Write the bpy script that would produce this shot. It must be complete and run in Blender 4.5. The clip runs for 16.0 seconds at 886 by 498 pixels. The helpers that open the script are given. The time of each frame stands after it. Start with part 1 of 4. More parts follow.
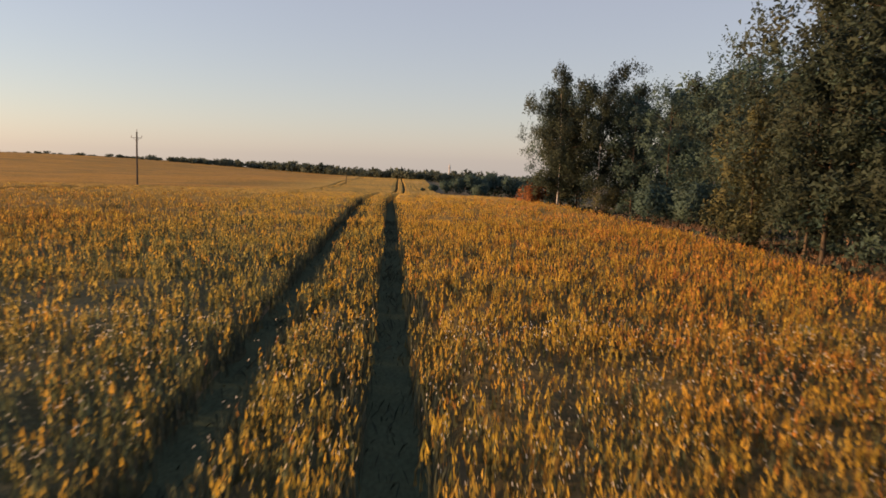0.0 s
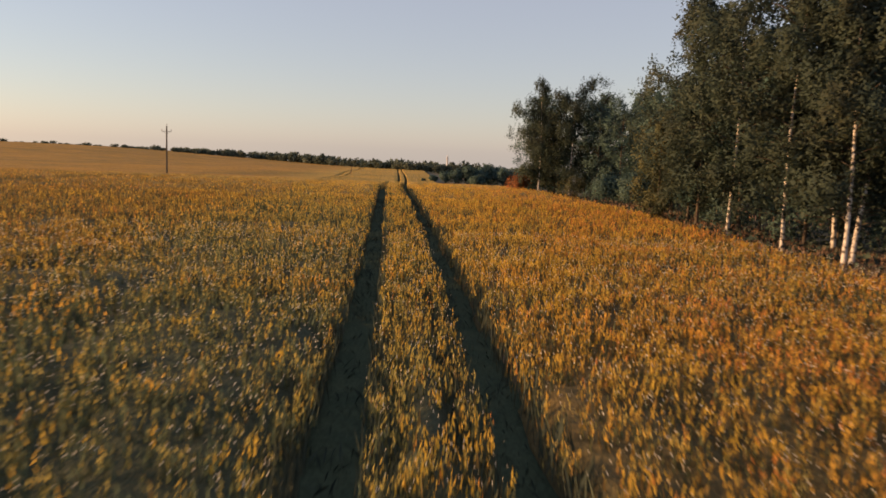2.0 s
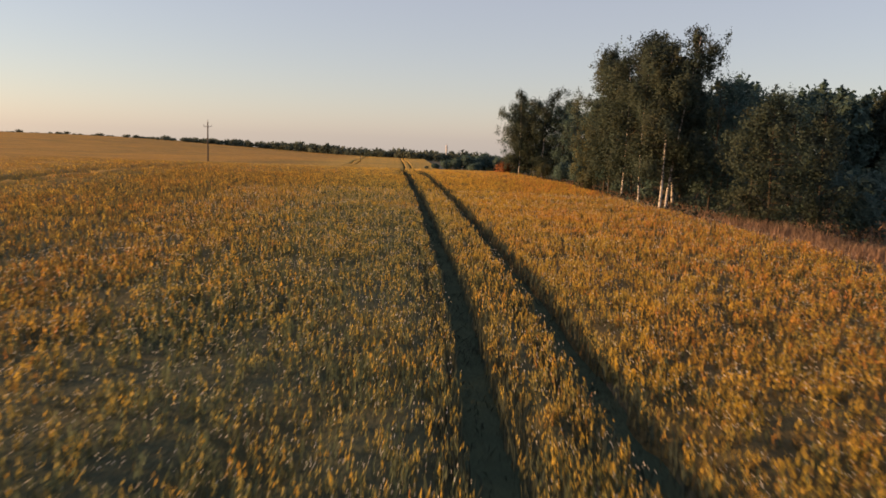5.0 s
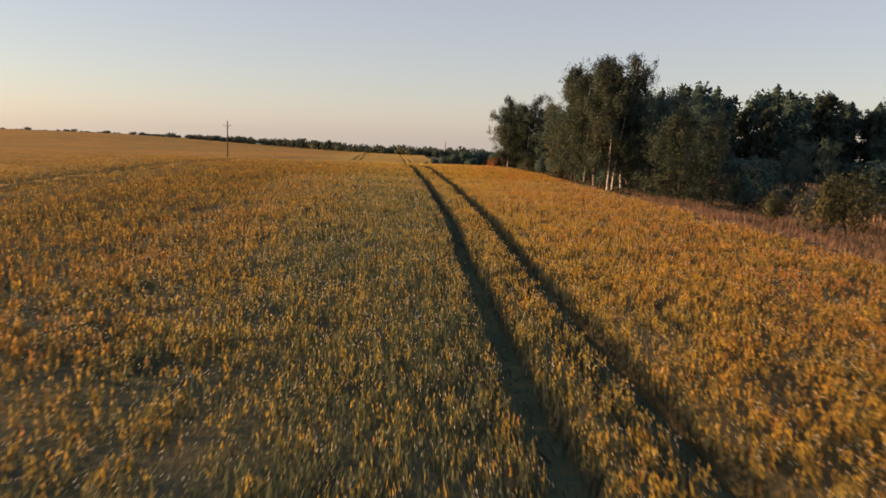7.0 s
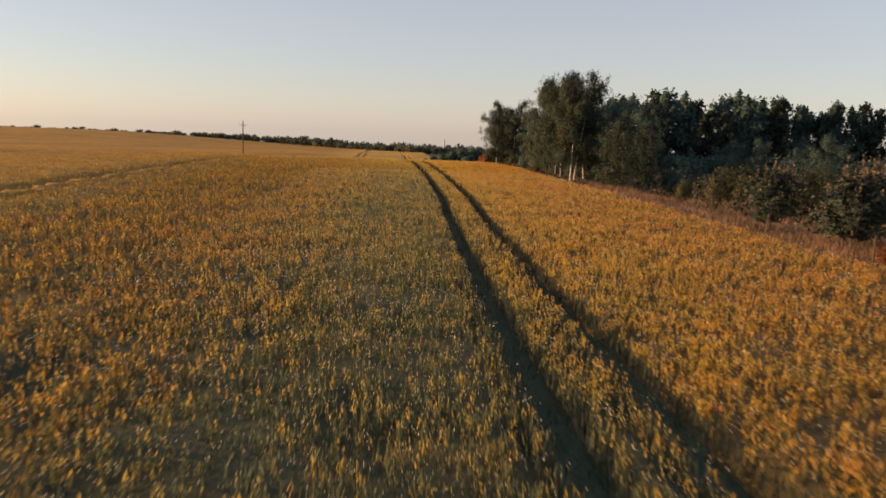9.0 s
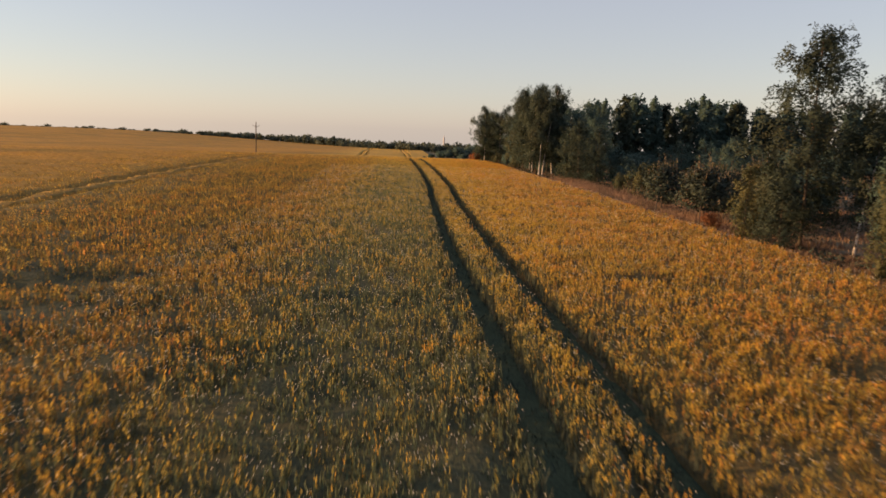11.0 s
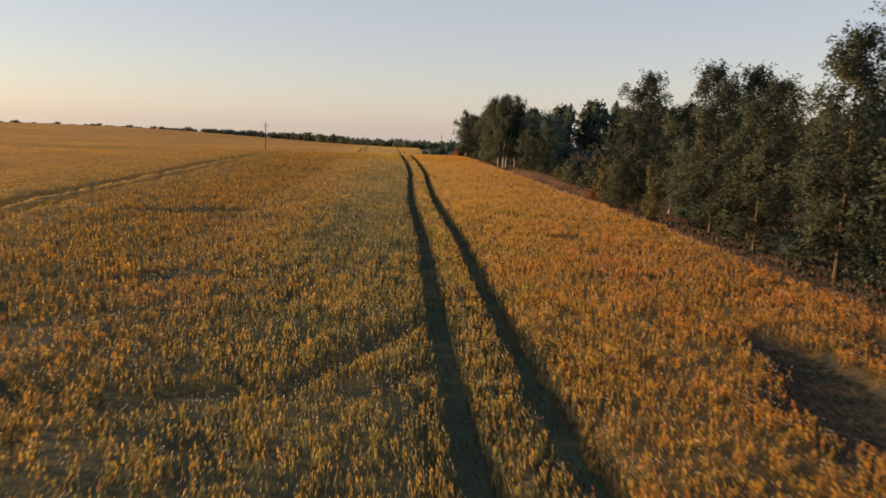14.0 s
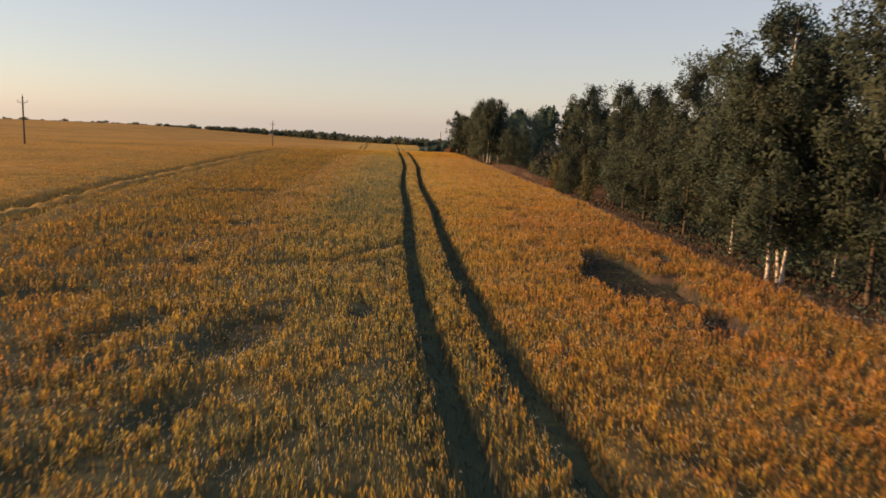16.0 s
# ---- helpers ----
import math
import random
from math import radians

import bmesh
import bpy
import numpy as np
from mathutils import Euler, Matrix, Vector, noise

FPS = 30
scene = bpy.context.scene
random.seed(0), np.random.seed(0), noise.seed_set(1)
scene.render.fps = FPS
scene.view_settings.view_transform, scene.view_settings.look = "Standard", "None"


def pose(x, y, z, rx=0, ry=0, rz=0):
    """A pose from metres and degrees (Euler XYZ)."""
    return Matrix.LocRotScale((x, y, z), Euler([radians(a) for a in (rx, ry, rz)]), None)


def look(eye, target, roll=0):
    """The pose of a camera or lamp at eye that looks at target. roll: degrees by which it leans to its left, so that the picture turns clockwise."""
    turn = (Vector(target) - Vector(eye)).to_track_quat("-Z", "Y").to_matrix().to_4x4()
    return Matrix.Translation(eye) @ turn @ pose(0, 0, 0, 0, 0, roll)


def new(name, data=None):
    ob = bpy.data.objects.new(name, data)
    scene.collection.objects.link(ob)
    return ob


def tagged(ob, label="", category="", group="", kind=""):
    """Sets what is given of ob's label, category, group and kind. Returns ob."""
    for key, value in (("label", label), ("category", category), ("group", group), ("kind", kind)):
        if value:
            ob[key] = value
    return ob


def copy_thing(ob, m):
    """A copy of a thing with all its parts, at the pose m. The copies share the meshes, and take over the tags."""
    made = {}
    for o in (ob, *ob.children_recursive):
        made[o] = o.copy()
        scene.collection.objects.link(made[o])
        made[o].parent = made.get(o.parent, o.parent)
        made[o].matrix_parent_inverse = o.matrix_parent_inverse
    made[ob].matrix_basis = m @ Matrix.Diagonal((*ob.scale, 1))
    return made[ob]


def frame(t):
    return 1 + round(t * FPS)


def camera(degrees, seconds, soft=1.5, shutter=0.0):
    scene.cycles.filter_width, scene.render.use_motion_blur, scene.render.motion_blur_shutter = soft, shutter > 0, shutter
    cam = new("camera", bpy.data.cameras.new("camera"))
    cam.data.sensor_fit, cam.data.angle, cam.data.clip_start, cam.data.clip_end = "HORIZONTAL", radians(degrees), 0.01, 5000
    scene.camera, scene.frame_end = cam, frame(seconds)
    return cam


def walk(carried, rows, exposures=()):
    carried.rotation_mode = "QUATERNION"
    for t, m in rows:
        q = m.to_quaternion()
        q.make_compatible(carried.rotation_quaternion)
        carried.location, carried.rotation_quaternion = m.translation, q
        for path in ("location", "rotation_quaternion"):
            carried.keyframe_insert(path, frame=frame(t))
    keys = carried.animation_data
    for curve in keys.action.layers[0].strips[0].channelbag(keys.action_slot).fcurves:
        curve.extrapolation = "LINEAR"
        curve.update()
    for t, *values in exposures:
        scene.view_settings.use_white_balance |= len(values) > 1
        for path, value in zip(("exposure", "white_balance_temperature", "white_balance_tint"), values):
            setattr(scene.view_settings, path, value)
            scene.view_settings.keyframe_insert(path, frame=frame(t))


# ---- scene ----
cam = camera(61.3, 16.0, soft=1.65, shutter=0.4)
METRES, EYE, TILT, LEAN, TURN = 140.0, 3.3, 0.0, 0.0, -3.3
ROWS = [
    (0.0, 0.0, 0.0, 0.0, 0.24, -6.79, -1.99),
    (0.5, -0.0006, -0.0232, 0.0005, 0.18, -6.97, -2.06),
    (1.0, -0.0014, -0.0503, 0.0009, 0.11, -7.15, -2.09),
    (1.5, -0.0025, -0.0766, 0.0015, 0.09, -7.34, -2.17),
    (2.0, -0.0036, -0.1069, 0.0023, 0.06, -7.46, -2.25),
    (2.5, -0.004, -0.1358, 0.003, 0.04, -7.56, -2.12),
    (3.0, -0.0043, -0.1677, 0.0041, 0.03, -7.74, -2.13),
    (3.5, -0.0046, -0.197, 0.0048, 0.05, -7.91, -2.16),
    (4.0, -0.0056, -0.2275, 0.0056, 0.04, -8.08, -2.14),
    (6.5, -0.0107, -0.3831, 0.0087, -0.14, -8.53, -1.98),
    (7.0, -0.0101, -0.4138, 0.0095, -0.17, -8.6, -1.98),
    (7.5, -0.0094, -0.4435, 0.0103, -0.17, -8.68, -2.02),
    (8.0, -0.0086, -0.476, 0.0111, -0.18, -8.73, -2.05),
    (8.5, -0.0079, -0.5061, 0.012, -0.19, -8.77, -2.05),
    (9.0, -0.0073, -0.5387, 0.0128, -0.21, -8.81, -2.0),
    (11.5, 0.0046, -0.7096, 0.0195, -0.15, -9.02, -1.91),
    (12.0, 0.0083, -0.7416, 0.0204, -0.17, -9.03, -1.93),
    (12.5, 0.0114, -0.7712, 0.0212, -0.18, -9.03, -1.95),
    (13.0, 0.0147, -0.8033, 0.0221, -0.21, -9.07, -1.96),
    (13.5, 0.0178, -0.8332, 0.023, -0.22, -9.1, -1.99),
    (14.0, 0.0211, -0.866, 0.0239, -0.25, -9.18, -2.04),
    (14.5, 0.0242, -0.897, 0.0248, -0.26, -9.23, -2.07),
    (15.0, 0.0271, -0.9312, 0.0259, -0.24, -9.27, -2.07),
    (15.5, 0.0299, -0.9632, 0.0267, -0.23, -9.33, -2.14),
    (16.0, 0.0325, -0.9976, 0.0275, -0.25, -9.36, -2.2),
]
walk(cam, [(t, pose(0, 0, EYE, TILT, LEAN, TURN) @ pose(METRES * x, METRES * y, METRES * z, 90 + pitch, roll, yaw)) for t, x, y, z, yaw, pitch, roll in ROWS],
     exposures=[(0.0, 0.61, 7080, 18), (6.0, 0.66, 7160, 18), (16.0, 0.72, 7280, 18)])

# ---- world, sun, exposure ----
SUN_AZ, SUN_EL = -82.0, 11.0         # degrees from +y towards +x, and above the horizon
world = bpy.data.worlds.new("world")
scene.world = world
world.use_nodes = True
wn = world.node_tree
sky = wn.nodes.new("ShaderNodeTexSky")
sky.sky_type = 'NISHITA'
sky.sun_disc = False
sky.sun_elevation, sky.sun_rotation = radians(SUN_EL), radians(SUN_AZ)
sky.air_density, sky.dust_density, sky.ozone_density = 1.0, 0.45, 2.0
veil = wn.nodes.new("ShaderNodeMix")          # thin even haze over the whole sky
veil.data_type = 'RGBA'
veil.inputs[0].default_value = 0.57
veil.inputs[7].default_value = (2.3, 2.36, 2.78, 1)
wn.links.new(sky.outputs[0], veil.inputs[6])
wn.links.new(veil.outputs[2], wn.nodes["Background"].inputs[0])
wn.nodes["Background"].inputs[1].default_value = 0.133
sun = new("sun", bpy.data.lights.new("sun", 'SUN'))
sun.data.energy, sun.data.angle, sun.data.color = 5.0, radians(0.6), (1.0, 0.605, 0.285)
sa, se = radians(SUN_AZ), radians(SUN_EL)
sun.matrix_world = look((0, 0, 0), (-math.sin(sa) * math.cos(se), -math.cos(sa) * math.cos(se), -math.sin(se)))


# ---- materials ----
def material(name, rough=0.8, spec=0.3):
    m = bpy.data.materials.new(name)
    m.use_nodes = True
    b = m.node_tree.nodes["Principled BSDF"]
    b.inputs["Roughness"].default_value = rough
    b.inputs["Specular IOR Level"].default_value = spec
    return m, m.node_tree.nodes, m.node_tree.links, b


def ramp(nodes, stops):
    r = nodes.new("ShaderNodeValToRGB")
    while len(r.color_ramp.elements) < len(stops):
        r.color_ramp.elements.new(0.5)
    for e, (p, c) in zip(r.color_ramp.elements, stops):
        e.position, e.color = p, (*c, 1)
    return r


def noise_node(nodes, links, scale, detail=3.0, rough=0.55, stretch=None):
    n = nodes.new("ShaderNodeTexNoise")
    n.inputs["Scale"].default_value, n.inputs["Detail"].default_value, n.inputs["Roughness"].default_value = scale, detail, rough
    tc = nodes.new("ShaderNodeNewGeometry")
    if stretch:
        mp = nodes.new("ShaderNodeMapping")
        mp.inputs["Scale"].default_value = stretch
        links.new(tc.outputs["Position"], mp.inputs[0])
        links.new(mp.outputs[0], n.inputs["Vector"])
    else:
        links.new(tc.outputs["Position"], n.inputs["Vector"])
    return n


def mix(nodes, links, fac, a, b, mode='MIX'):
    m = nodes.new("ShaderNodeMix")
    m.data_type, m.blend_type = 'RGBA', mode
    for sock, v in ((m.inputs[0], fac), (m.inputs[6], a), (m.inputs[7], b)):
        if hasattr(v, "links"):
            links.new(v, sock)
        else:
            sock.default_value = v if not isinstance(v, tuple) else (*v, 1)
    return m.outputs[2]


def bump(nodes, links, bsdf, height, strength, dist):
    bm_ = nodes.new("ShaderNodeBump")
    bm_.inputs["Strength"].default_value, bm_.inputs["Distance"].default_value = strength, dist
    links.new(height, bm_.inputs["Height"])
    links.new(bm_.outputs[0], bsdf.inputs["Normal"])


def surface_mat(name, stops, scale, rough=0.85, fine=None, bump_d=0.0, spec=0.25, stretch=None, patch=None, island=0.0, through_light=0.0):
    """Noise-driven colour at one scale, grain at a finer one, optional larger patches, variation per island and thin-leaf translucency."""
    m, nodes, links, b = material(name, rough, spec)
    n1 = noise_node(nodes, links, scale, 4.0, stretch=stretch)
    r = ramp(nodes, stops)
    links.new(n1.outputs[0], r.inputs[0])
    col = r.outputs[0]
    if fine:
        n2 = noise_node(nodes, links, fine, 2.0, stretch=stretch)
        g = ramp(nodes, [(0.3, (0.72, 0.72, 0.72)), (0.7, (1.25, 1.25, 1.25))])
        links.new(n2.outputs[0], g.inputs[0])
        col = mix(nodes, links, 1.0, col, g.outputs[0], 'MULTIPLY')
        if bump_d:
            bump(nodes, links, b, n2.outputs[0], 0.6, bump_d)
    if patch:
        pscale, lo, hi, tint = patch
        n3 = noise_node(nodes, links, pscale, 3.0)
        g = ramp(nodes, [(lo, (0, 0, 0)), (hi, (1, 1, 1))])
        links.new(n3.outputs[0], g.inputs[0])
        col = mix(nodes, links, g.outputs[0], col, mix(nodes, links, 1.0, col, tint, 'MULTIPLY'))
    if island:
        geo = nodes.new("ShaderNodeNewGeometry")
        g = ramp(nodes, [(0.0, (1 - island,) * 3), (1.0, (1 + island,) * 3)])
        links.new(geo.outputs["Random Per Island"], g.inputs[0])
        col = mix(nodes, links, 1.0, col, g.outputs[0], 'MULTIPLY')
    links.new(col, b.inputs["Base Color"])
    if through_light:
        tr = nodes.new("ShaderNodeBsdfTranslucent")
        links.new(col, tr.inputs[0])
        ms = nodes.new("ShaderNodeMixShader")
        ms.inputs[0].default_value = through_light
        links.new(b.outputs[0], ms.inputs[1])
        links.new(tr.outputs[0], ms.inputs[2])
        links.new(ms.outputs[0], nodes["Material Output"].inputs[0])
    return m


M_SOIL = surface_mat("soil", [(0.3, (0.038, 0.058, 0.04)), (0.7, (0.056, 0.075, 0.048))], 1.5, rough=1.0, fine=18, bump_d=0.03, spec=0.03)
M_EARTH = surface_mat("bare_earth", [(0.35, (0.05, 0.058, 0.042)), (0.52, (0.085, 0.07, 0.05)), (0.68, (0.14, 0.09, 0.06))], 0.5, rough=1.0, fine=14, bump_d=0.05, spec=0.03)
M_MEADOW = surface_mat("meadow", [(0.3, (0.046, 0.056, 0.03)), (0.5, (0.095, 0.08, 0.043)), (0.72, (0.165, 0.112, 0.06))], 0.25, fine=6, bump_d=0.05)
M_STRAW = surface_mat("crop_straw", [(0.36, (0.18, 0.13, 0.052)), (0.52, (0.25, 0.162, 0.052)), (0.68, (0.32, 0.18, 0.052))], 0.22, fine=7, island=0.2, through_light=0.45)
# lower stems darker than the leaves: canopy shade put into their green
M_SHADED_STEM = surface_mat("shaded_crop_stem", [(0.3, (0.04, 0.058, 0.046)), (0.7, (0.075, 0.085, 0.055))], 0.4, fine=9, island=0.4, through_light=0.2)
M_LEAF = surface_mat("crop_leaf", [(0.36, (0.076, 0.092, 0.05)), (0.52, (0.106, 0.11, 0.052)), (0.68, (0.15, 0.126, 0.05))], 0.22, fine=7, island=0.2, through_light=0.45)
M_EAR = surface_mat("crop_ear", [(0.36, (0.41, 0.345, 0.105)), (0.5, (0.5, 0.385, 0.1)), (0.66, (0.57, 0.4, 0.092))], 0.22, fine=5, island=0.2, through_light=0.5)
M_RIPE = surface_mat("crop_ripe_ear", [(0.36, (0.5, 0.345, 0.07)), (0.5, (0.6, 0.38, 0.068)), (0.66, (0.65, 0.37, 0.068))], 0.3, fine=5, island=0.2, through_light=0.5)
M_RUSSET = surface_mat("crop_russet_ear", [(0.36, (0.48, 0.25, 0.055)), (0.5, (0.58, 0.265, 0.06)), (0.66, (0.62, 0.245, 0.075))], 0.3, fine=5, island=0.25, through_light=0.45)
M_GREEN = surface_mat("green_plant", [(0.36, (0.095, 0.125, 0.078)), (0.52, (0.135, 0.158, 0.085)), (0.68, (0.19, 0.185, 0.084))], 0.22, fine=6, island=0.25, through_light=0.45)
# seed heads kept near white: the crop's glints are painted into them
M_SEED_GLINT = surface_mat("seed_glint", [(0.3, (0.72, 0.66, 0.54)), (0.7, (0.84, 0.78, 0.64))], 2.0, rough=0.5, fine=6, island=0.2, spec=0.4, through_light=0.4)
M_FLOWER = surface_mat("crop_flower", [(0.3, (0.55, 0.395, 0.066)), (0.5, (0.63, 0.405, 0.063)), (0.66, (0.67, 0.36, 0.065))], 0.3, fine=5, island=0.2, through_light=0.5)
M_BIRCH_LEAF = surface_mat("birch_leaf", [(0.3, (0.038, 0.062, 0.052)), (0.55, (0.052, 0.07, 0.052)), (0.8, (0.076, 0.077, 0.049))], 0.5, rough=0.7, spec=0.12, fine=3, island=0.15, through_light=0.35)
M_DARK_LEAF = surface_mat("alder_leaf", [(0.3, (0.056, 0.108, 0.1)), (0.7, (0.08, 0.122, 0.1))], 0.5, rough=0.7, spec=0.15, fine=3, island=0.15, through_light=0.35)
# weeds for shaded floors, the shade painted into their dark colour
M_SHADED_WEED = surface_mat("shaded_weed", [(0.3, (0.03, 0.046, 0.04)), (0.7, (0.052, 0.066, 0.05))], 0.8, fine=5, island=0.3, spec=0.05)
M_NEEDLE = surface_mat("needle", [(0.3, (0.03, 0.048, 0.04)), (0.7, (0.05, 0.066, 0.05))], 0.9, fine=4, island=0.4, through_light=0.2)
M_CANDLE = surface_mat("pine_candle", [(0.3, (0.13, 0.105, 0.07)), (0.7, (0.24, 0.185, 0.115))], 2.0, fine=6, island=0.3, through_light=0.2)
M_RUST_LEAF = surface_mat("rust_leaf", [(0.3, (0.17, 0.065, 0.028)), (0.7, (0.3, 0.12, 0.045))], 1.5, fine=5, island=0.35, through_light=0.25)
M_YELLOW_LEAF = surface_mat("willow_leaf", [(0.3, (0.064, 0.08, 0.042)), (0.7, (0.115, 0.11, 0.05))], 0.9, fine=4, island=0.3, through_light=0.25)
M_DRY = surface_mat("dry_grass", [(0.3, (0.12, 0.095, 0.065)), (0.55, (0.24, 0.15, 0.095)), (0.75, (0.38, 0.225, 0.14))], 0.35, fine=4, island=0.35, through_light=0.25)
# distant foliage: aerial haze put into the paler, bluish colour, most in the valley
M_FAR_LEAF = surface_mat("hazed_far_leaf", [(0.3, (0.075, 0.1, 0.08)), (0.7, (0.105, 0.125, 0.09))], 0.05, fine=0.5, island=0.3, through_light=0.3)
M_HAZY_LEAF = surface_mat("hazed_valley_leaf", [(0.3, (0.1, 0.14, 0.125)), (0.7, (0.14, 0.175, 0.15))], 0.05, fine=0.5, island=0.25, through_light=0.4)
M_WOOD = surface_mat("grey_wood", [(0.3, (0.06, 0.048, 0.038)), (0.7, (0.13, 0.105, 0.08))], 3, fine=25, bump_d=0.004, stretch=(1, 1, 0.15))
M_BARK = surface_mat("dark_bark", [(0.3, (0.045, 0.035, 0.027)), (0.7, (0.11, 0.085, 0.06))], 4, fine=20, bump_d=0.02, stretch=(1, 1, 0.3))
M_STEEL = surface_mat("galvanised", [(0.3, (0.2, 0.2, 0.2)), (0.7, (0.32, 0.32, 0.32))], 6, rough=0.5)
M_GLAZE = surface_mat("insulator_glaze", [(0.3, (0.3, 0.28, 0.25)), (0.7, (0.45, 0.42, 0.38))], 9, rough=0.25, spec=0.5)
M_WALL = surface_mat("pale_plaster", [(0.3, (0.5, 0.46, 0.42)), (0.7, (0.65, 0.6, 0.55))], 0.6, fine=4)
M_ROOF = surface_mat("slate_roof", [(0.3, (0.12, 0.11, 0.11)), (0.7, (0.2, 0.17, 0.16))], 0.8, fine=4)


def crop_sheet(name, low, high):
    """The crop's floor: understorey where single plants stand on it, coloured dark for the shade between them; closed
    golden tops far off, where they merge.
    """
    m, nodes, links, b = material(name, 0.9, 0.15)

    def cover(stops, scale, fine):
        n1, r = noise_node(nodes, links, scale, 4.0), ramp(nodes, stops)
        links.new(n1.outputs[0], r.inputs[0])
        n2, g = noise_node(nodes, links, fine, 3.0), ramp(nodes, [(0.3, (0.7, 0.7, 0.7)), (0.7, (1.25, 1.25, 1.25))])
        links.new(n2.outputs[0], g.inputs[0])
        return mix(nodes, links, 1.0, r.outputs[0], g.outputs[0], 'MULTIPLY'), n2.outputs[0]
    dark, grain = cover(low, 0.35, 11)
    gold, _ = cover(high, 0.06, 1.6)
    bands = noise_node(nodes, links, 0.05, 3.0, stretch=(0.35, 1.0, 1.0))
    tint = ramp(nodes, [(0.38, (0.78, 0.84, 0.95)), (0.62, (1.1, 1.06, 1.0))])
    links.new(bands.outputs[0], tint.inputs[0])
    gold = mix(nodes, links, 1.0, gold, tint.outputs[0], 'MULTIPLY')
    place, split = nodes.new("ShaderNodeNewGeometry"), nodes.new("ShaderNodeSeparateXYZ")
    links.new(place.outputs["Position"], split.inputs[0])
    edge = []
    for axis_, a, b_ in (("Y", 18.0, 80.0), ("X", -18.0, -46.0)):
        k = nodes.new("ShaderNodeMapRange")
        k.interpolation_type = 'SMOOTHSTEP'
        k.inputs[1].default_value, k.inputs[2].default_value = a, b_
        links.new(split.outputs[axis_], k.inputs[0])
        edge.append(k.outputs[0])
    # dimming of the view's left side put into the gold: darker, browner westward
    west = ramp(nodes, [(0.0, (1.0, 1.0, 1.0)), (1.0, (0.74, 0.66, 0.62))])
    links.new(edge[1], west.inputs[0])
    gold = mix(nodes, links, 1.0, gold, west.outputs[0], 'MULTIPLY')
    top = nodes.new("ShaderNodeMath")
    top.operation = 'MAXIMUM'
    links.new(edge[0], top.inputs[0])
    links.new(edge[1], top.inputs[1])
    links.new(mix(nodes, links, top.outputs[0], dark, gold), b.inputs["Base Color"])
    bump(nodes, links, b, grain, 0.6, 0.12)
    return m


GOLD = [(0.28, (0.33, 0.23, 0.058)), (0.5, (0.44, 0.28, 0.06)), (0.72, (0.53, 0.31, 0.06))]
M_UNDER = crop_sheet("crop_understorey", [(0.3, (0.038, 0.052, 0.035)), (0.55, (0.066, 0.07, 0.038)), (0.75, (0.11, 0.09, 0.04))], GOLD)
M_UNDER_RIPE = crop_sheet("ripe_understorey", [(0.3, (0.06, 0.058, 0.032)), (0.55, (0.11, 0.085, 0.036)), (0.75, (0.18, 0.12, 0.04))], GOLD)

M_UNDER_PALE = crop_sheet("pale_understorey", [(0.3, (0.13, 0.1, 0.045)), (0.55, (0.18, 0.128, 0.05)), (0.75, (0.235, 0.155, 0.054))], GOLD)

def birch_bark():
    m, nodes, links, b = material("birch_bark", 0.7, 0.3)
    n = noise_node(nodes, links, 3.0, 5.0, stretch=(1.6, 1.6, 1.9))
    r = ramp(nodes, [(0.0, (0.03, 0.025, 0.022)), (0.42, (0.07, 0.06, 0.052)), (0.48, (0.46, 0.42, 0.37)), (0.75, (0.7, 0.66, 0.6))])
    links.new(n.outputs[0], r.inputs[0])
    n2 = noise_node(nodes, links, 14, 2.0)
    bump(nodes, links, b, n2.outputs[0], 0.5, 0.02)
    links.new(r.outputs[0], b.inputs["Base Color"])
    return m


M_BIRCH_BARK = birch_bark()


# ---- the lie of the land ----
def sm(a, b, v):
    k = np.clip((np.asarray(v, float) - a) / (b - a), 0, 1)
    return k * k * (3 - 2 * k)


def ground_z(x, y):
    """Height of the bare ground: a flat upland, a crest, a wide dip and a far ridge."""
    x, y = np.asarray(x, float), np.asarray(y, float)
    g = -0.25 * np.exp(-((y + 35) / 22) ** 2) + 0.55 * sm(-95, -140, y)
    g = g - 5.8 * sm(25, 210, y) - 1.0 * sm(200, 420, y)
    g = g + 3.6 * sm(-60, -320, x) * sm(180, 540, y) - 1.6 * sm(330, 560, y) * np.exp(-((x + 75) / 70) ** 2) - 2.0 * sm(230, 430, y) * sm(-260, -100, x)
    edge = 430 + 190 * sm(20, -120, x)
    g = g - 18 * sm(edge, edge + 330, y)
    g = g - 70 * sm(800, 4200, y)
    return g - 0.8 * sm(15, 24, x)


def gz(x, y):
    return float(ground_z(x, y))


def wob(x, y, s, k=0.0):
    """Cheap smooth noise about -1..1 with features about s metres long."""
    x, y = x / s, y / s
    return (np.sin(2.1 * x + 1.3 * np.sin(1.7 * y + k) + k) + np.sin(2.6 * y + 1.1 * np.sin(2.3 * x - k) + 2 * k) + np.sin(1.6 * (x + y) + 3 * k + np.sin(1.1 * x - 2.0 * y))) / 3


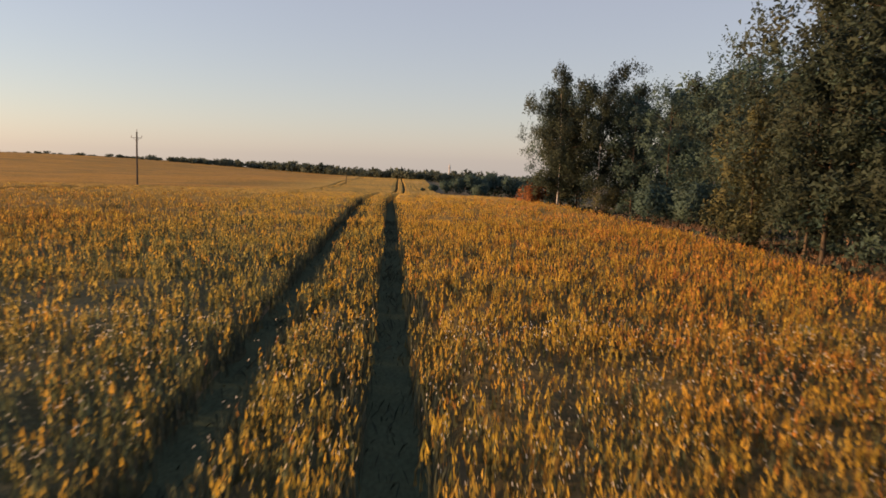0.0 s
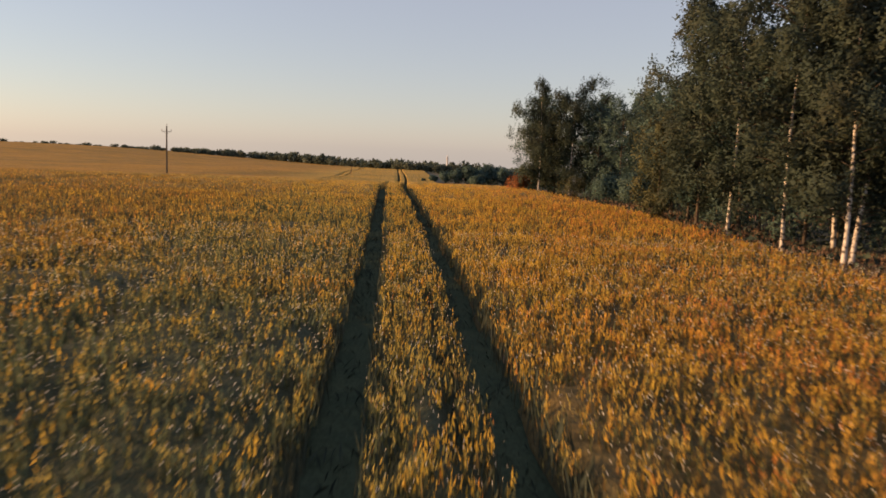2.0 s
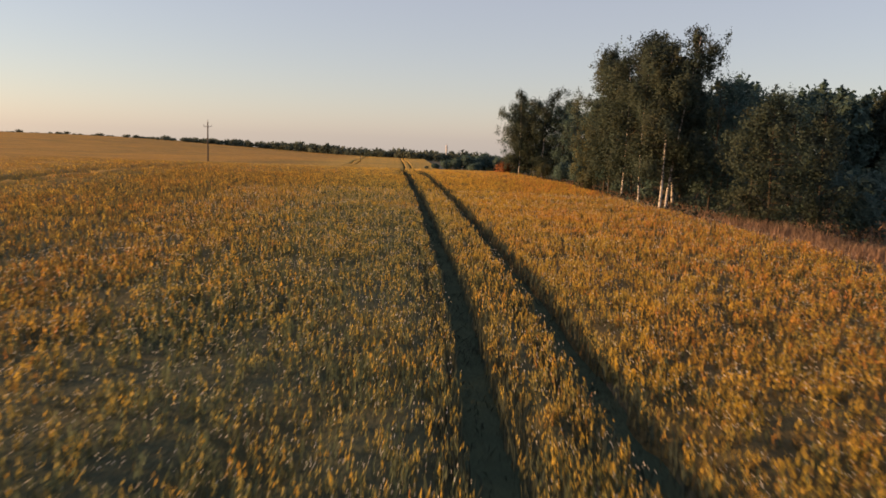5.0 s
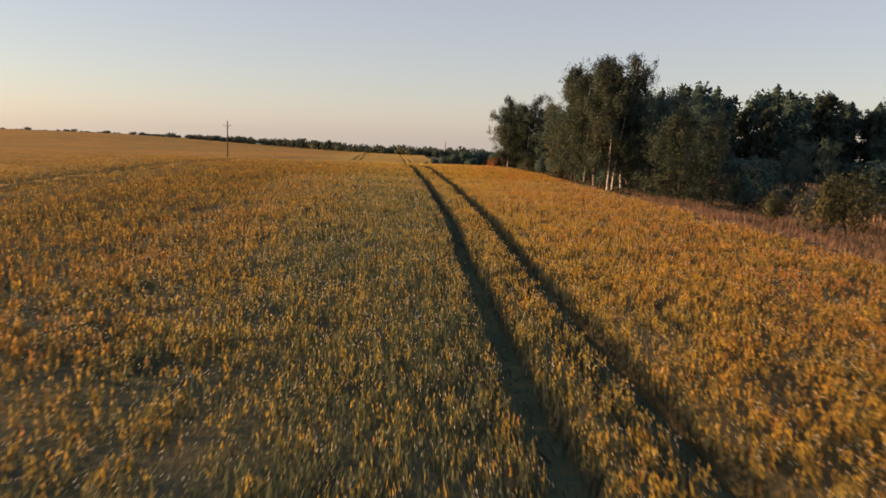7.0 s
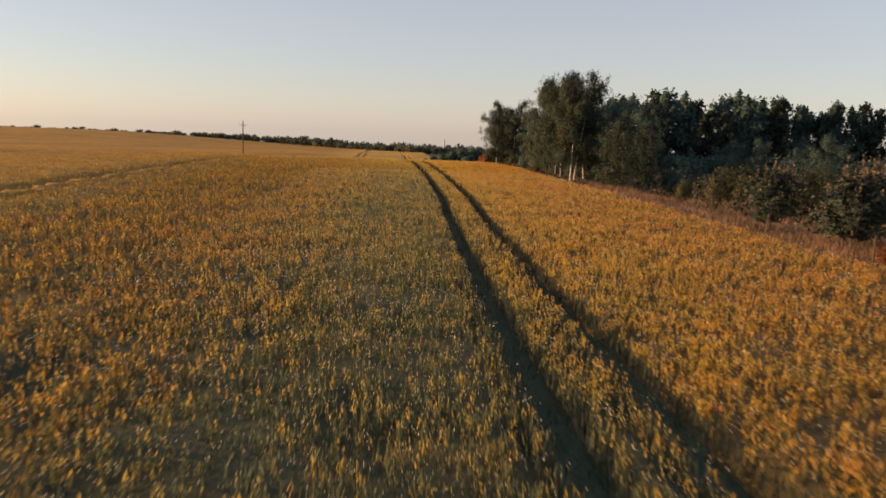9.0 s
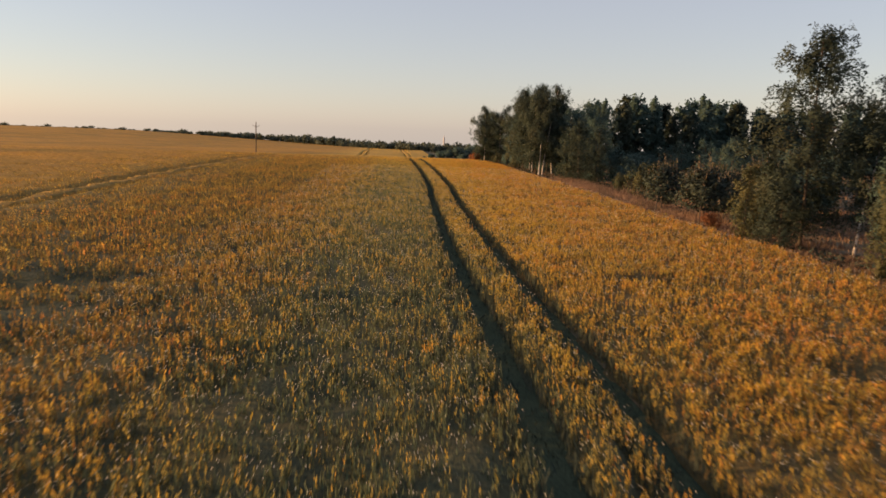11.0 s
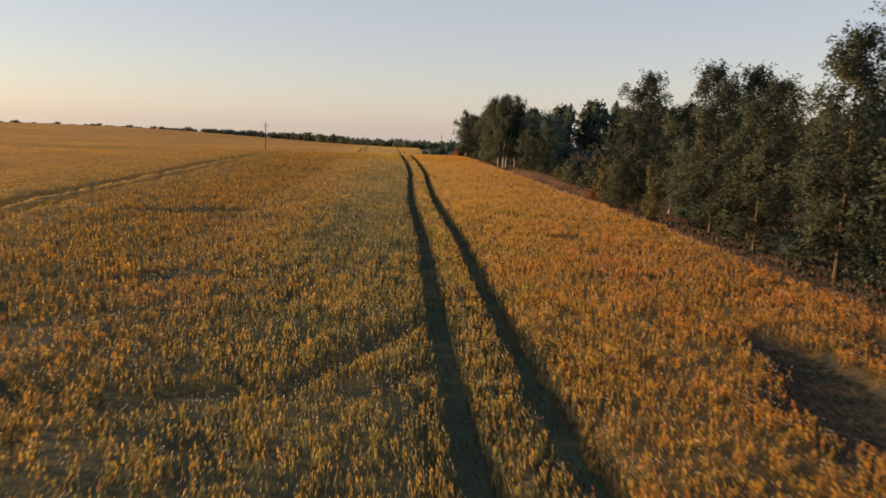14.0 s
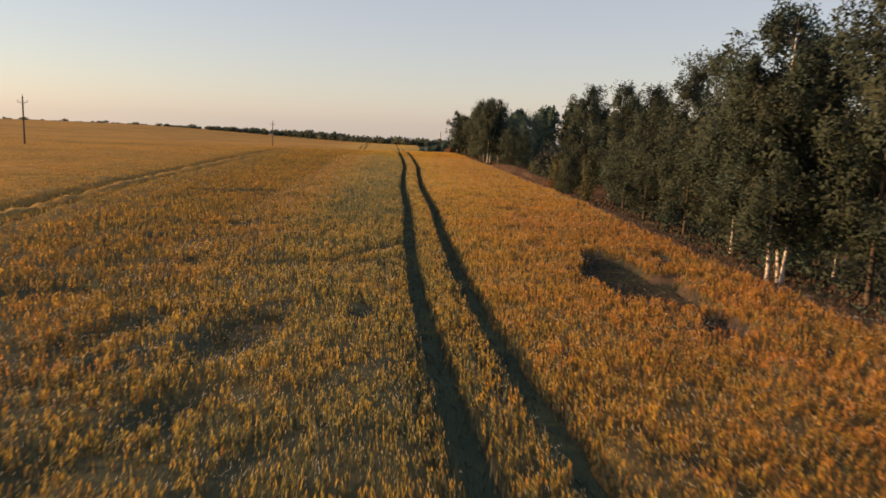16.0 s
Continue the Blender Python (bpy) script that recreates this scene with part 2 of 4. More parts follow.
def patchy(x, y, s, k=0.0):
    """Value noise 0..1 with irregular patches about s metres across."""
    out = np.zeros(np.shape(x))
    for w, q in ((0.66, s), (0.34, s / 2.3)):
        u, v = x / q + 17.3 * k, y / q + 9.1 * k
        i, j = np.floor(u), np.floor(v)
        fu, fv = u - i, v - j
        fu, fv = fu * fu * (3 - 2 * fu), fv * fv * (3 - 2 * fv)

        def corner(a, b):
            h = np.sin(a * 127.1 + b * 311.7 + k * 74.7) * 43758.5453
            return h - np.floor(h)
        out += w * ((corner(i, j) * (1 - fu) + corner(i + 1, j) * fu) * (1 - fv) + (corner(i, j + 1) * (1 - fu) + corner(i + 1, j + 1) * fu) * fv)
    return out


TRACK_Y = [-160, -128, -119, -108, -95, -80, -63, -54, -42, -30, -22, -8, 6, 28, 40, 60, 205, 384, 460]
TRACK_X = [-0.3, -0.75, -1.25, -1.5, -1.5, -1.32, -1.55, -1.5, -1.3, -1.15, -0.85, -0.95, -1.05, -1.4, -1.6, -1.95, -0.4, -1.2, -1.4]
SIDE_Y = [-160, -90, -60, -35, 0, 30, 120, 220, 350, 460]
SIDE_X = [-28.0, -28.9, -30.4, -31.2, -30.4, -29.5, -25.0, -19.0, -22.5, -24.0]
EDGE_Y = [-160, -115, -70, -40, -20, 10, 30, 60, 90, 150, 200, 460]
EDGE_X = [13.2, 13.4, 14.2, 14.2, 13.6, 12.2, 12.2, 12.4, 11.8, 10.0, 8.5, 14.0]
GAUGE = 1.04            # half the tractor's gauge


def smooth_line(ys, xs):
    """A smoothed polyline as a function of y."""
    yy = np.arange(-170, 650, 1.0)
    xx = np.interp(yy, ys, xs)
    k = np.hanning(15)
    xx = np.convolve(np.pad(xx, 7, mode='edge'), k / k.sum(), 'valid')
    return lambda y: np.interp(y, yy, xx)


def half(y):
    """Half the width of a wheel track, wider on the older, heavier ground."""
    return 0.36 + 0.05 * sm(-20, -70, y)


track_x, side_x, edge_x = smooth_line(TRACK_Y, TRACK_X), smooth_line(SIDE_Y, SIDE_X), smooth_line(EDGE_Y, EDGE_X)
# flattened hollows in the crop: x, y, half length, half width, turn in degrees
HOLLOWS = [(7.6, -102.6, 4.0, 1.15, 88), (7.2, -107.4, 3.9, 1.9, 100), (7.5, -110.4, 2.8, 1.25, 122), (9.2, -106.0, 1.2, 0.7, 20), (11.1, -100.4, 2.2, 0.45, 80), (8.1, -115.1, 1.6, 0.75, 80)]


def in_hollow(x, y, grow=1.0):
    r = np.zeros(np.shape(x), bool)
    for hx, hy, a, b, turn in HOLLOWS:
        c, s = math.cos(radians(turn)), math.sin(radians(turn))
        u, v = (x - hx) * c + (y - hy) * s, -(x - hx) * s + (y - hy) * c
        r |= (u / (a * grow)) ** 2 + (v / (b * grow)) ** 2 + 0.25 * wob(x, y, 0.8) < 1
    return r


# lodged lines and patches, where the crop leans low: x, y, half length, half width, turn
LODGED = [(-14.5, -106.0, 2.8, 0.8, 15), (-13.0, -92.0, 2.4, 0.6, 20), (-5.1, -101.9, 5.2, 0.4, 63), (-4.2, -104.1, 2.0, 0.35, 45), (-7.9, -117.4, 3.6, 1.1, 80), (-8.3, -124.0, 1.5, 0.6, 70), (-11.6, -117.0, 2.0, 0.7, 70),
          (-4.6, -114.8, 0.9, 0.4, 80), (-8.9, -105.1, 1.8, 0.7, 20), (-18.0, -69.5, 4.5, 1.3, 10), (4.2, -66.9, 1.5, 0.7, 0),
          (6.4, -78.1, 1.4, 0.7, 10), (-16.6, -112.8, 2.8, 0.7, 20)]


def lodged(x, y):
    r = np.zeros(np.shape(x))
    for hx, hy, a, b, turn in LODGED:
        c, s = math.cos(radians(turn)), math.sin(radians(turn))
        u, v = (x - hx) * c + (y - hy) * s, -(x - hx) * s + (y - hy) * c
        d = (u / a) ** 2 + (v / b) ** 2 + 0.3 * wob(x, y, 0.6)
        r = np.maximum(r, np.clip(1.4 - d, 0, 1))
    return r


# ---- mesh helpers ----
def mesh_of(name, verts, faces, mats, mat_index=None, smooth=False):
    """A mesh from arrays of vertices and of equal-sized faces."""
    verts, faces = np.asarray(verts, np.float32), np.asarray(faces, np.int32)
    me = bpy.data.meshes.new(name)
    me.vertices.add(len(verts))
    me.vertices.foreach_set("co", verts.ravel())
    n, k = faces.shape
    me.loops.add(n * k)
    me.loops.foreach_set("vertex_index", faces.ravel())
    me.polygons.add(n)
    me.polygons.foreach_set("loop_start", np.arange(0, n * k, k, dtype=np.int32))
    for m in mats:
        me.materials.append(m)
    if mat_index is not None:
        me.polygons.foreach_set("material_index", np.asarray(mat_index, np.int32))
    me.polygons.foreach_set("use_smooth", np.full(n, smooth))
    me.update(calc_edges=True)
    me.validate()
    return me


def part(name, me, parent, label=""):
    ob = new(name, me)
    ob.parent = parent
    return tagged(ob, label)


def bm_mesh(name, bm, mats, smooth=False):
    me = bpy.data.meshes.new(name)
    bm.normal_update()
    bm.to_mesh(me)
    bm.free()
    for m in mats:
        me.materials.append(m)
    if smooth:
        me.polygons.foreach_set("use_smooth", np.full(len(me.polygons), True))
    return me


def grid_mesh(name, X, Y, Z, mats, skirt=None):
    """A sheet from 2D arrays; skirt: depth to which its two long sides are turned down."""
    if skirt is not None:
        X = np.concatenate([X[:, :1], X, X[:, -1:]], 1)
        Y = np.concatenate([Y[:, :1], Y, Y[:, -1:]], 1)
        Z = np.concatenate([Z[:, :1] - skirt, Z, Z[:, -1:] - skirt], 1)
    r, c = X.shape
    i = np.arange(r * c).reshape(r, c)
    f = np.stack([i[:-1, :-1], i[:-1, 1:], i[1:, 1:], i[1:, :-1]], -1).reshape(-1, 4)
    return mesh_of(name, np.stack([X, Y, Z], -1).reshape(-1, 3), f, mats, smooth=True)


def tube(points, radii, sides=7):
    """Vertices and quads of a tapered tube along points."""
    pts = [Vector(p) for p in points]
    vs, fs = [], []
    for i, p in enumerate(pts):
        d = (pts[min(i + 1, len(pts) - 1)] - pts[max(i - 1, 0)]).normalized()
        side = d.cross(Vector((0.31, 0.95, 0.05))).normalized()
        up = d.cross(side)
        for k in range(sides):
            a = 2 * math.pi * k / sides
            vs.append(p + (side * math.cos(a) + up * math.sin(a)) * radii[i])
    for i in range(len(pts) - 1):
        for k in range(sides):
            a, b = i * sides + k, i * sides + (k + 1) % sides
            fs.append((a, b, b + sides, a + sides))
    return [tuple(v) for v in vs], fs


def join(pieces):
    vs, fs = [], []
    for v, f in pieces:
        o = len(vs)
        vs += v
        fs += [tuple(i + o for i in q) for q in f]
    return vs, fs


# ---- ground ----
def axis(near, far, fine, n):
    out = np.arange(-near, near + 0.1, fine)
    ext = near + np.geomspace(fine, far - near, n)
    return np.concatenate([-ext[::-1], out, ext])


gx, gy = axis(60, 4200, 3.0, 26), axis(170, 4200, 3.0, 60)
GX, GY = np.meshgrid(gx, gy)
GZ = ground_z(GX, GY) + 0.05 * wob(GX, GY, 4.0) * (GX > 16)
ground = new("ground", grid_mesh("ground", GX, GY, GZ, [M_MEADOW]))
tagged(ground, "earthy ground with dry brown grass reaching the horizon", "ground", kind="structure")

rng = np.random.default_rng(7)


# ---- the crop: understorey sheets between the wheel tracks ----
def y_steps():
    near = np.arange(-150, 90, 1.0)
    far = [90.0]
    while far[-1] < 640:
        far.append(far[-1] + max(0.6, (far[-1] - 70) * 0.02))
    ys = np.concatenate([near, far])
    return ys


YS = y_steps()


def crop_strip(name, left, right, cols, label, under=M_UNDER):
    """One bed of crop between two lines given as functions of y, with ragged, steep flanks."""
    ys = YS
    u = (np.linspace(0, 1, cols) if np.isscalar(cols) else cols)[None, :]
    y = ys[:, None] + 0 * u
    a, b = left(ys)[:, None], right(ys)[:, None]
    x = a + (b - a) * u
    near = (1 - sm(20, 90, y)) * sm(-60, -45, x)
    x = x + near * rng.uniform(-0.07, 0.07, x.shape)
    y = y + near * rng.uniform(-0.15, 0.15, x.shape)
    off = np.maximum(sm(18, 80, y), sm(-20, -48, x))
    h = 0.4 + 0.24 * off - 0.3 * (1 - off) * sm(0.5, 0.66, patchy(x, y, 2.2, 5.0)) + rng.uniform(-1, 1, x.shape) * (0.09 + 0.07 * off) + 0.06 * wob(x, y, 2.5)
    h = h - (0.1 if under is M_UNDER_PALE else 0.3) * (1 - off) * (np.minimum(u, 1 - u) * (b - a) < 0.4)
    h = np.where(in_hollow(x, y, 1.2), 0.04, h - 0.25 * lodged(x, y))
    z = ground_z(x, y) + h
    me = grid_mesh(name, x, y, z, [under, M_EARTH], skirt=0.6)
    mid = np.empty(len(me.polygons) * 3, np.float32)
    me.polygons.foreach_get("center", mid)
    mx, my = mid[0::3], mid[1::3]
    low = in_hollow(mx, my, 1.25)
    me.polygons.foreach_set("material_index", low.astype(np.int32))
    ob = new(name, me)
    return tagged(ob, label, "crop", group="crop beds", kind="stuff")


def shifted(f, d, side=0):
    return lambda y: f(y) + d + side * half(y)


LAB = "dense ripening crop with mixed green and ochre plants"
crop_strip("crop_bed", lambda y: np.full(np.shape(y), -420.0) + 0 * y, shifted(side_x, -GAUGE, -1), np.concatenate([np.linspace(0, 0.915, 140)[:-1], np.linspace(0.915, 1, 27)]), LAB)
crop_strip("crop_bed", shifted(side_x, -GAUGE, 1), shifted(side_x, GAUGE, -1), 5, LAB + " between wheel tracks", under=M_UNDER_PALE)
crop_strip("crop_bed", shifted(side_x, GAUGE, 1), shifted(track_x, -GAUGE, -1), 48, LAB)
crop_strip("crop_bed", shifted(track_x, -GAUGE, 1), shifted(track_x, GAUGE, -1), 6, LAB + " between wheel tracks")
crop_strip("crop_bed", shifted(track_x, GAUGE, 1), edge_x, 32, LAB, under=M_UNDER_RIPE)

# bare wheel tracks
for line, n in ((track_x, "main"), (side_x, "side")):
    for s in (-GAUGE, GAUGE):
        u = np.linspace(-0.5, 0.5, 4)[None, :]
        x = line(YS)[:, None] + s + u
        y = YS[:, None] + 0 * u
        z = ground_z(x, y) + 0.012 + 0.03 * np.abs(u) + rng.uniform(-0.006, 0.006, x.shape)
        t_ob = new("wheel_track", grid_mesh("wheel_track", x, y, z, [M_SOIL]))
        tagged(t_ob, "dark bare soil wheel track through the crop", "track", group="tractor wheel tracks", kind="structure")


# ---- the crop: single plants ----
def scatter(x0, x1, y0, y1, per_m2, ragged=0.1):
    n = int((x1 - x0) * (y1 - y0) * per_m2 * 1.22) // 3 * 3
    tuft = 0.5 / math.sqrt(per_m2)
    x = np.repeat(rng.uniform(x0, x1, n // 3), 3) + rng.normal(0, tuft, n)
    y = np.repeat(rng.uniform(y0, y1, n // 3), 3) + rng.normal(0, tuft, n)
    keep = x < edge_x(y) + 0.3 * wob(x, y, 1.5)
    for line in (track_x, side_x):
        d = np.abs(np.abs(x - line(y)) - GAUGE)
        keep &= d > half(y) + (0.12 if line is side_x else 0.0) + 0.08 * wob(x, y, 0.7) + rng.uniform(-ragged, ragged, n)
    keep &= (np.abs(x - side_x(y)) > GAUGE) | (rng.uniform(0, 1, n) < 0.45)
    keep &= ~in_hollow(x, y, 1.05)
    keep &= rng.uniform(0, 1, n) > 0.45 * lodged(x, y)
    keep &= rng.uniform(0, 1, n) > 0.55 * sm(0.56, 0.72, patchy(x, y, 0.75, 1.0))
    return x[keep], y[keep]


def crop_top(x, y):
    return 0.72 + 0.05 * wob(x, y, 3.1) + 0.14 * (patchy(x, y, 0.9, 2.0) - 0.5) + 0.1 * (patchy(x, y, 0.35, 3.0) - 0.5) - 0.4 * lodged(x, y)


def spears(x, y, z, w, h, lean, turn):
    """A slim four-cornered spear at each place: base, shoulder, tip, shoulder."""
    n = len(x)
    b = rng.uniform(0, 2 * math.pi, n)
    lx, ly = np.cos(b) * lean * h, np.sin(b) * lean * h
    dx, dy = np.cos(turn) * w, np.sin(turn) * w
    v = np.stack([np.stack([x - lx, y - ly, z - h * 0.5], -1), np.stack([x + dx, y + dy, z + h * rng.uniform(-0.05, 0.2, n)], -1),
                  np.stack([x + lx, y + ly, z + h * 0.5], -1), np.stack([x - dx, y - dy, z + h * rng.uniform(-0.05, 0.2, n)], -1)], 1)
    return v.reshape(-1, 3), np.arange(4 * n).reshape(n, 4)


def flakes(c, size, tall):
    """A small three-cornered petal or leaf, turned any way, at each centre; tall: how far it is drawn out upwards."""
    n = len(c)
    a, b = rng.uniform(0, 2 * math.pi, n), rng.uniform(-0.5, 0.5, n)
    side = np.stack([np.cos(a), np.sin(a), 0.5 * b], -1)
    up = np.stack([np.sin(a) * b, -np.cos(a) * b, np.ones(n)], -1) * tall
    s = np.asarray(size)[:, None]
    p = rng.uniform(-0.35, 0.35, (n, 1))
    return np.stack([c - (side + 0.55 * up) * s, c + (side - (0.55 - p) * up) * s, c + (up + p * side) * s], 1).reshape(-1, 3)


def crop_plants(name, x, y, size, label, heads=4, leaves=4):
    """Bushy plants: a rounded head of petals or grain on a fuzzy column of leaves."""
    n = len(x)
    g = ground_z(x, y)
    big, mid, small = patchy(x, y, 6.0, 4.0), patchy(x, y, 2.2, 5.0), patchy(x, y, 0.6, 6.0)
    green = 0.6 * sm(-1.0, -3.4, x) * sm(-11.5, -6.0, x + 6.0 * (big - 0.5)) * (1 - 0.3 * sm(-45, -12, y)) * (1 - sm(-5, 35, y)) * (1 - 0.6 * sm(-78, -100, y))
    green = np.maximum(green, 0.4 * sm(-14, 4, y) * (1 - sm(24, 50, y)) * sm(0.5, 0.65, mid))
    green = np.maximum(green, 0.35 * sm(0.55, 0.72, mid))
    cluster = patchy(x, y, 0.5, 6.0)
    start = 0.6 - 0.17 * sm(-2.2, 3, x) - 0.24 * (mid - 0.5) - 0.16 * (big - 0.5) - 0.06 * sm(20, 60, y) - 0.03 * sm(-50, -10, y) + 0.06 * sm(-95, -112, y) * sm(2.0, -2.0, x) + 0.16 * green - 0.05 * sm(-8, -13, x) + 0.04
    # left-side dimming put into the plant mix: fewer bright heads westward
    west = sm(-4, -16, x)
    start = start + 0.08 * west + 0.05 * sm(-2.3, -4.5, x)
    flower = rng.uniform(0, 1, n) < 0.05 + 0.8 * sm(0.0, 0.1, cluster - start)
    ripe = ~flower & (rng.uniform(0, 1, n) < 0.2 - 0.45 * green + 0.55 * sm(-2.6, 2.5, x) + 0.5 * sm(-6, -13, x) + 0.5 * sm(10, 50, y) + 0.5 * (mid - 0.5))
    russet = (ripe | flower) & (rng.uniform(0, 1, n) < 0.06 + 0.42 * sm(-62, -92, y) * sm(-4, 4, x) - 0.25 * green + 0.4 * sm(1.5, 8, x) + 0.45 * sm(-8, -13, x) * sm(0.4, 0.6, big) + 0.6 * (small - 0.5))
    kind = np.where(russet, 4, np.where(flower, 2, np.where(ripe, 3, 1)))
    kind = np.where((kind != 2) & (rng.uniform(0, 1, n) < 0.72 * west), np.where(kind == 1, 0, 5), kind)
    fresh = rng.uniform(0, 1, n) < 1.15 * green
    kind = np.where((kind == 1) & fresh, 6, kind)
    slim = (kind < 2) | (kind == 6)          # leaves and green ears are slimmer
    top = crop_top(x, y) + rng.uniform(-0.09, 0.03, n) + 0.03 * flower - 0.02 * green
    V, MI = [], []
    for k in range(heads):
        r = size * 0.026 * np.sqrt(rng.uniform(0, 1, n))
        a = rng.uniform(0, 2 * math.pi, n)
        drop = 0.17 * size * (k + rng.uniform(0, 1, n)) / heads
        c = np.stack([x + r * np.cos(a), y + r * np.sin(a), g + top - drop], -1)
        s = size * np.where(slim, rng.uniform(0.009, 0.016, n), rng.uniform(0.011, 0.019, n))
        V.append(flakes(c, s, rng.uniform(2.4, 3.6, (n, 1))))
        MI.append(kind)
    dry = 0.16 + 0.55 * sm(-1.5, 3, x) + 0.45 * sm(-8, -13, x) + 0.25 * sm(-95, -112, y) - 0.3 * green
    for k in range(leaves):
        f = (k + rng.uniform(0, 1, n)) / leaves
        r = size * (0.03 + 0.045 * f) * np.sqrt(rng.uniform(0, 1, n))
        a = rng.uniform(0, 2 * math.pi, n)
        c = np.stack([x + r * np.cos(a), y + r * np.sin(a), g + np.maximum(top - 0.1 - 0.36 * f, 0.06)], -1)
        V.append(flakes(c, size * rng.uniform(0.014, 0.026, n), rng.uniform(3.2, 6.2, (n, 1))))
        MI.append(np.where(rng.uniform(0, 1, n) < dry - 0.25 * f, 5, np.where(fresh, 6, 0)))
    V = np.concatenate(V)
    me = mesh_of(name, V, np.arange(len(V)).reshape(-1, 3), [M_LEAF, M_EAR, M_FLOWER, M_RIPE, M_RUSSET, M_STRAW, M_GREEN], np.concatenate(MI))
    return tagged(new(name, me), label, "crop", group="crop plants", kind="stuff")


PL = "bushy ripening plants with clustered yellow and orange flower heads"
crop_plants("crop_plants", *scatter(-6, 8, -131, 12, 44), 1.06, PL, 3, 3)
crop_plants("crop_plants", *scatter(-14, -6, -131, 12, 31), 1.2, PL, 3, 3)
crop_plants("crop_plants", *scatter(8, 15, -131, 12, 31), 1.22, PL, 3, 3)
crop_plants("crop_plants", *scatter(-24, 15, 12, 34, 25), 1.35, PL, 3, 2)


def track_stems(n):
    """The wall of bare stems that stands along each wheel track."""
    y = rng.uniform(-137, 62, n)
    x = track_x(y) + rng.choice([-GAUGE, GAUGE], n) + rng.choice([-1, 1], n) * (half(y) + rng.uniform(-0.08, 0.3, n))
    h = crop_top(x, y) * rng.uniform(0.75, 1.0, n)
    v, f = spears(x, y, ground_z(x, y) + h * 0.5, rng.uniform(0.008, 0.016, n), h, rng.uniform(0, 0.16, n), rng.uniform(0, 6.28, n))
    tagged(new("crop_stems", mesh_of("crop_stems", v, f, [M_SHADED_STEM])), "standing green stems darkened for shade along the wheel tracks", "crop", kind="stuff")


track_stems(30000)


def track_weeds(n):
    """Low dark weeds and trampled blades along the floor of the wheel tracks."""
    y = rng.uniform(-131, 40, n)
    x = track_x(y) + rng.choice([-GAUGE, GAUGE], n) + rng.normal(0, 0.2, n)
    k = wob(x, y, 1.1, 3.0) > rng.uniform(-0.9, 0.7, n)
    x, y = x[k], y[k]
    n = len(x)
    h = rng.uniform(0.05, 0.24, n)
    v, f = spears(x, y, ground_z(x, y) + h * 0.45, rng.uniform(0.006, 0.016, n), h, rng.uniform(0.1, 0.7, n), rng.uniform(0, 6.28, n))
    tagged(new("track_weeds", mesh_of("track_weeds", v, f, [M_SHADED_WEED])), "low dark weeds on the wheel tracks", "weeds", kind="stuff")


track_weeds(14000)


def seed_glints():
    """Small pale flakes that stand a little over the crop: seed heads, with glints put into their colour."""
    x, y = scatter(-14, 14, -131, 12, 21)
    n = len(x)
    z = ground_z(x, y) + crop_top(x, y) + rng.uniform(0.0, 0.13, n)
    v = flakes(np.stack([x, y, z], -1), rng.uniform(0.008, 0.0125, n), np.full((n, 1), 1.5))
    f = np.arange(len(v)).reshape(-1, 3)
    tagged(new("seed_glints", mesh_of("seed_glints", v, f, [M_SEED_GLINT])), "tiny pale seed heads and painted glints scattered over the crop", "crop", kind="stuff")


seed_glints()


def hollow_growth():
    """Flattened stems and weeds on the floor of the hollows, its shade put into their dark colour."""
    x, y = rng.uniform(3, 13, 75000), rng.uniform(-119, -92, 75000)
    k = in_hollow(x, y, 1.2)
    x, y = x[k], y[k]
    n = len(x)
    h = rng.uniform(0.05, 0.2, n)
    straw = rng.uniform(0, 1, n) < 0.03 + 0.25 * patchy(x, y, 1.6, 8.0) * sm(-104, -111, y)
    v, f = spears(x, y, ground_z(x, y) + h * 0.4, rng.uniform(0.006, 0.012, n), h, rng.uniform(0.1, 0.9, n), rng.uniform(0, 6.28, n))
    tagged(new("hollow_growth", mesh_of("hollow_growth", v, f, [M_SHADED_WEED, M_DRY], straw.astype(np.int32))), "flattened stems and weeds coloured dark for the shade of a crop hollow", "weeds", kind="stuff")


hollow_growth()
crop_plants("crop_plants", *scatter(-24, -14, -124, 12, 22), 1.42, PL, 3, 2)
crop_plants("crop_plants", *scatter(-46, -24, -108, 34, 17), 1.3, PL, 2, 1)
crop_plants("crop_plants", *scatter(-46, 15, 34, 88, 15), 1.4, PL, 2, 1)
crop_plants("crop_plants", *scatter(-95, -46, -70, 110, 2.0), 1.7, PL, 2, 1)
crop_plants("crop_plants", *scatter(-45, 12, 88, 180, 3.2), 2.0, PL, 2, 1)

# ---- trees ----
def leaf_quads(c, size, down, rng_):
    """A three-cornered leaf spray at each centre; down: how far they hang instead of lying any way."""
    n = len(c)
    a = rng_.normal(0, 1, (n, 3))
    a[:, 2] = a[:, 2] * (1 - down) - 1.6 * down
    a /= np.linalg.norm(a, axis=1)[:, None]
    b = np.cross(a, rng_.normal(0, 1, (n, 3)))
    b /= np.linalg.norm(b, axis=1)[:, None] + 1e-6
    s = np.asarray(size * rng_.uniform(0.6, 1.35, n))[:, None]
    v = np.stack([c - a * s * 0.7 + b * s * 0.45, c + a * s, c - a * s * 0.5 - b * s * 0.45], 1).reshape(-1, 3)
    return v, np.arange(3 * n).reshape(n, 3)


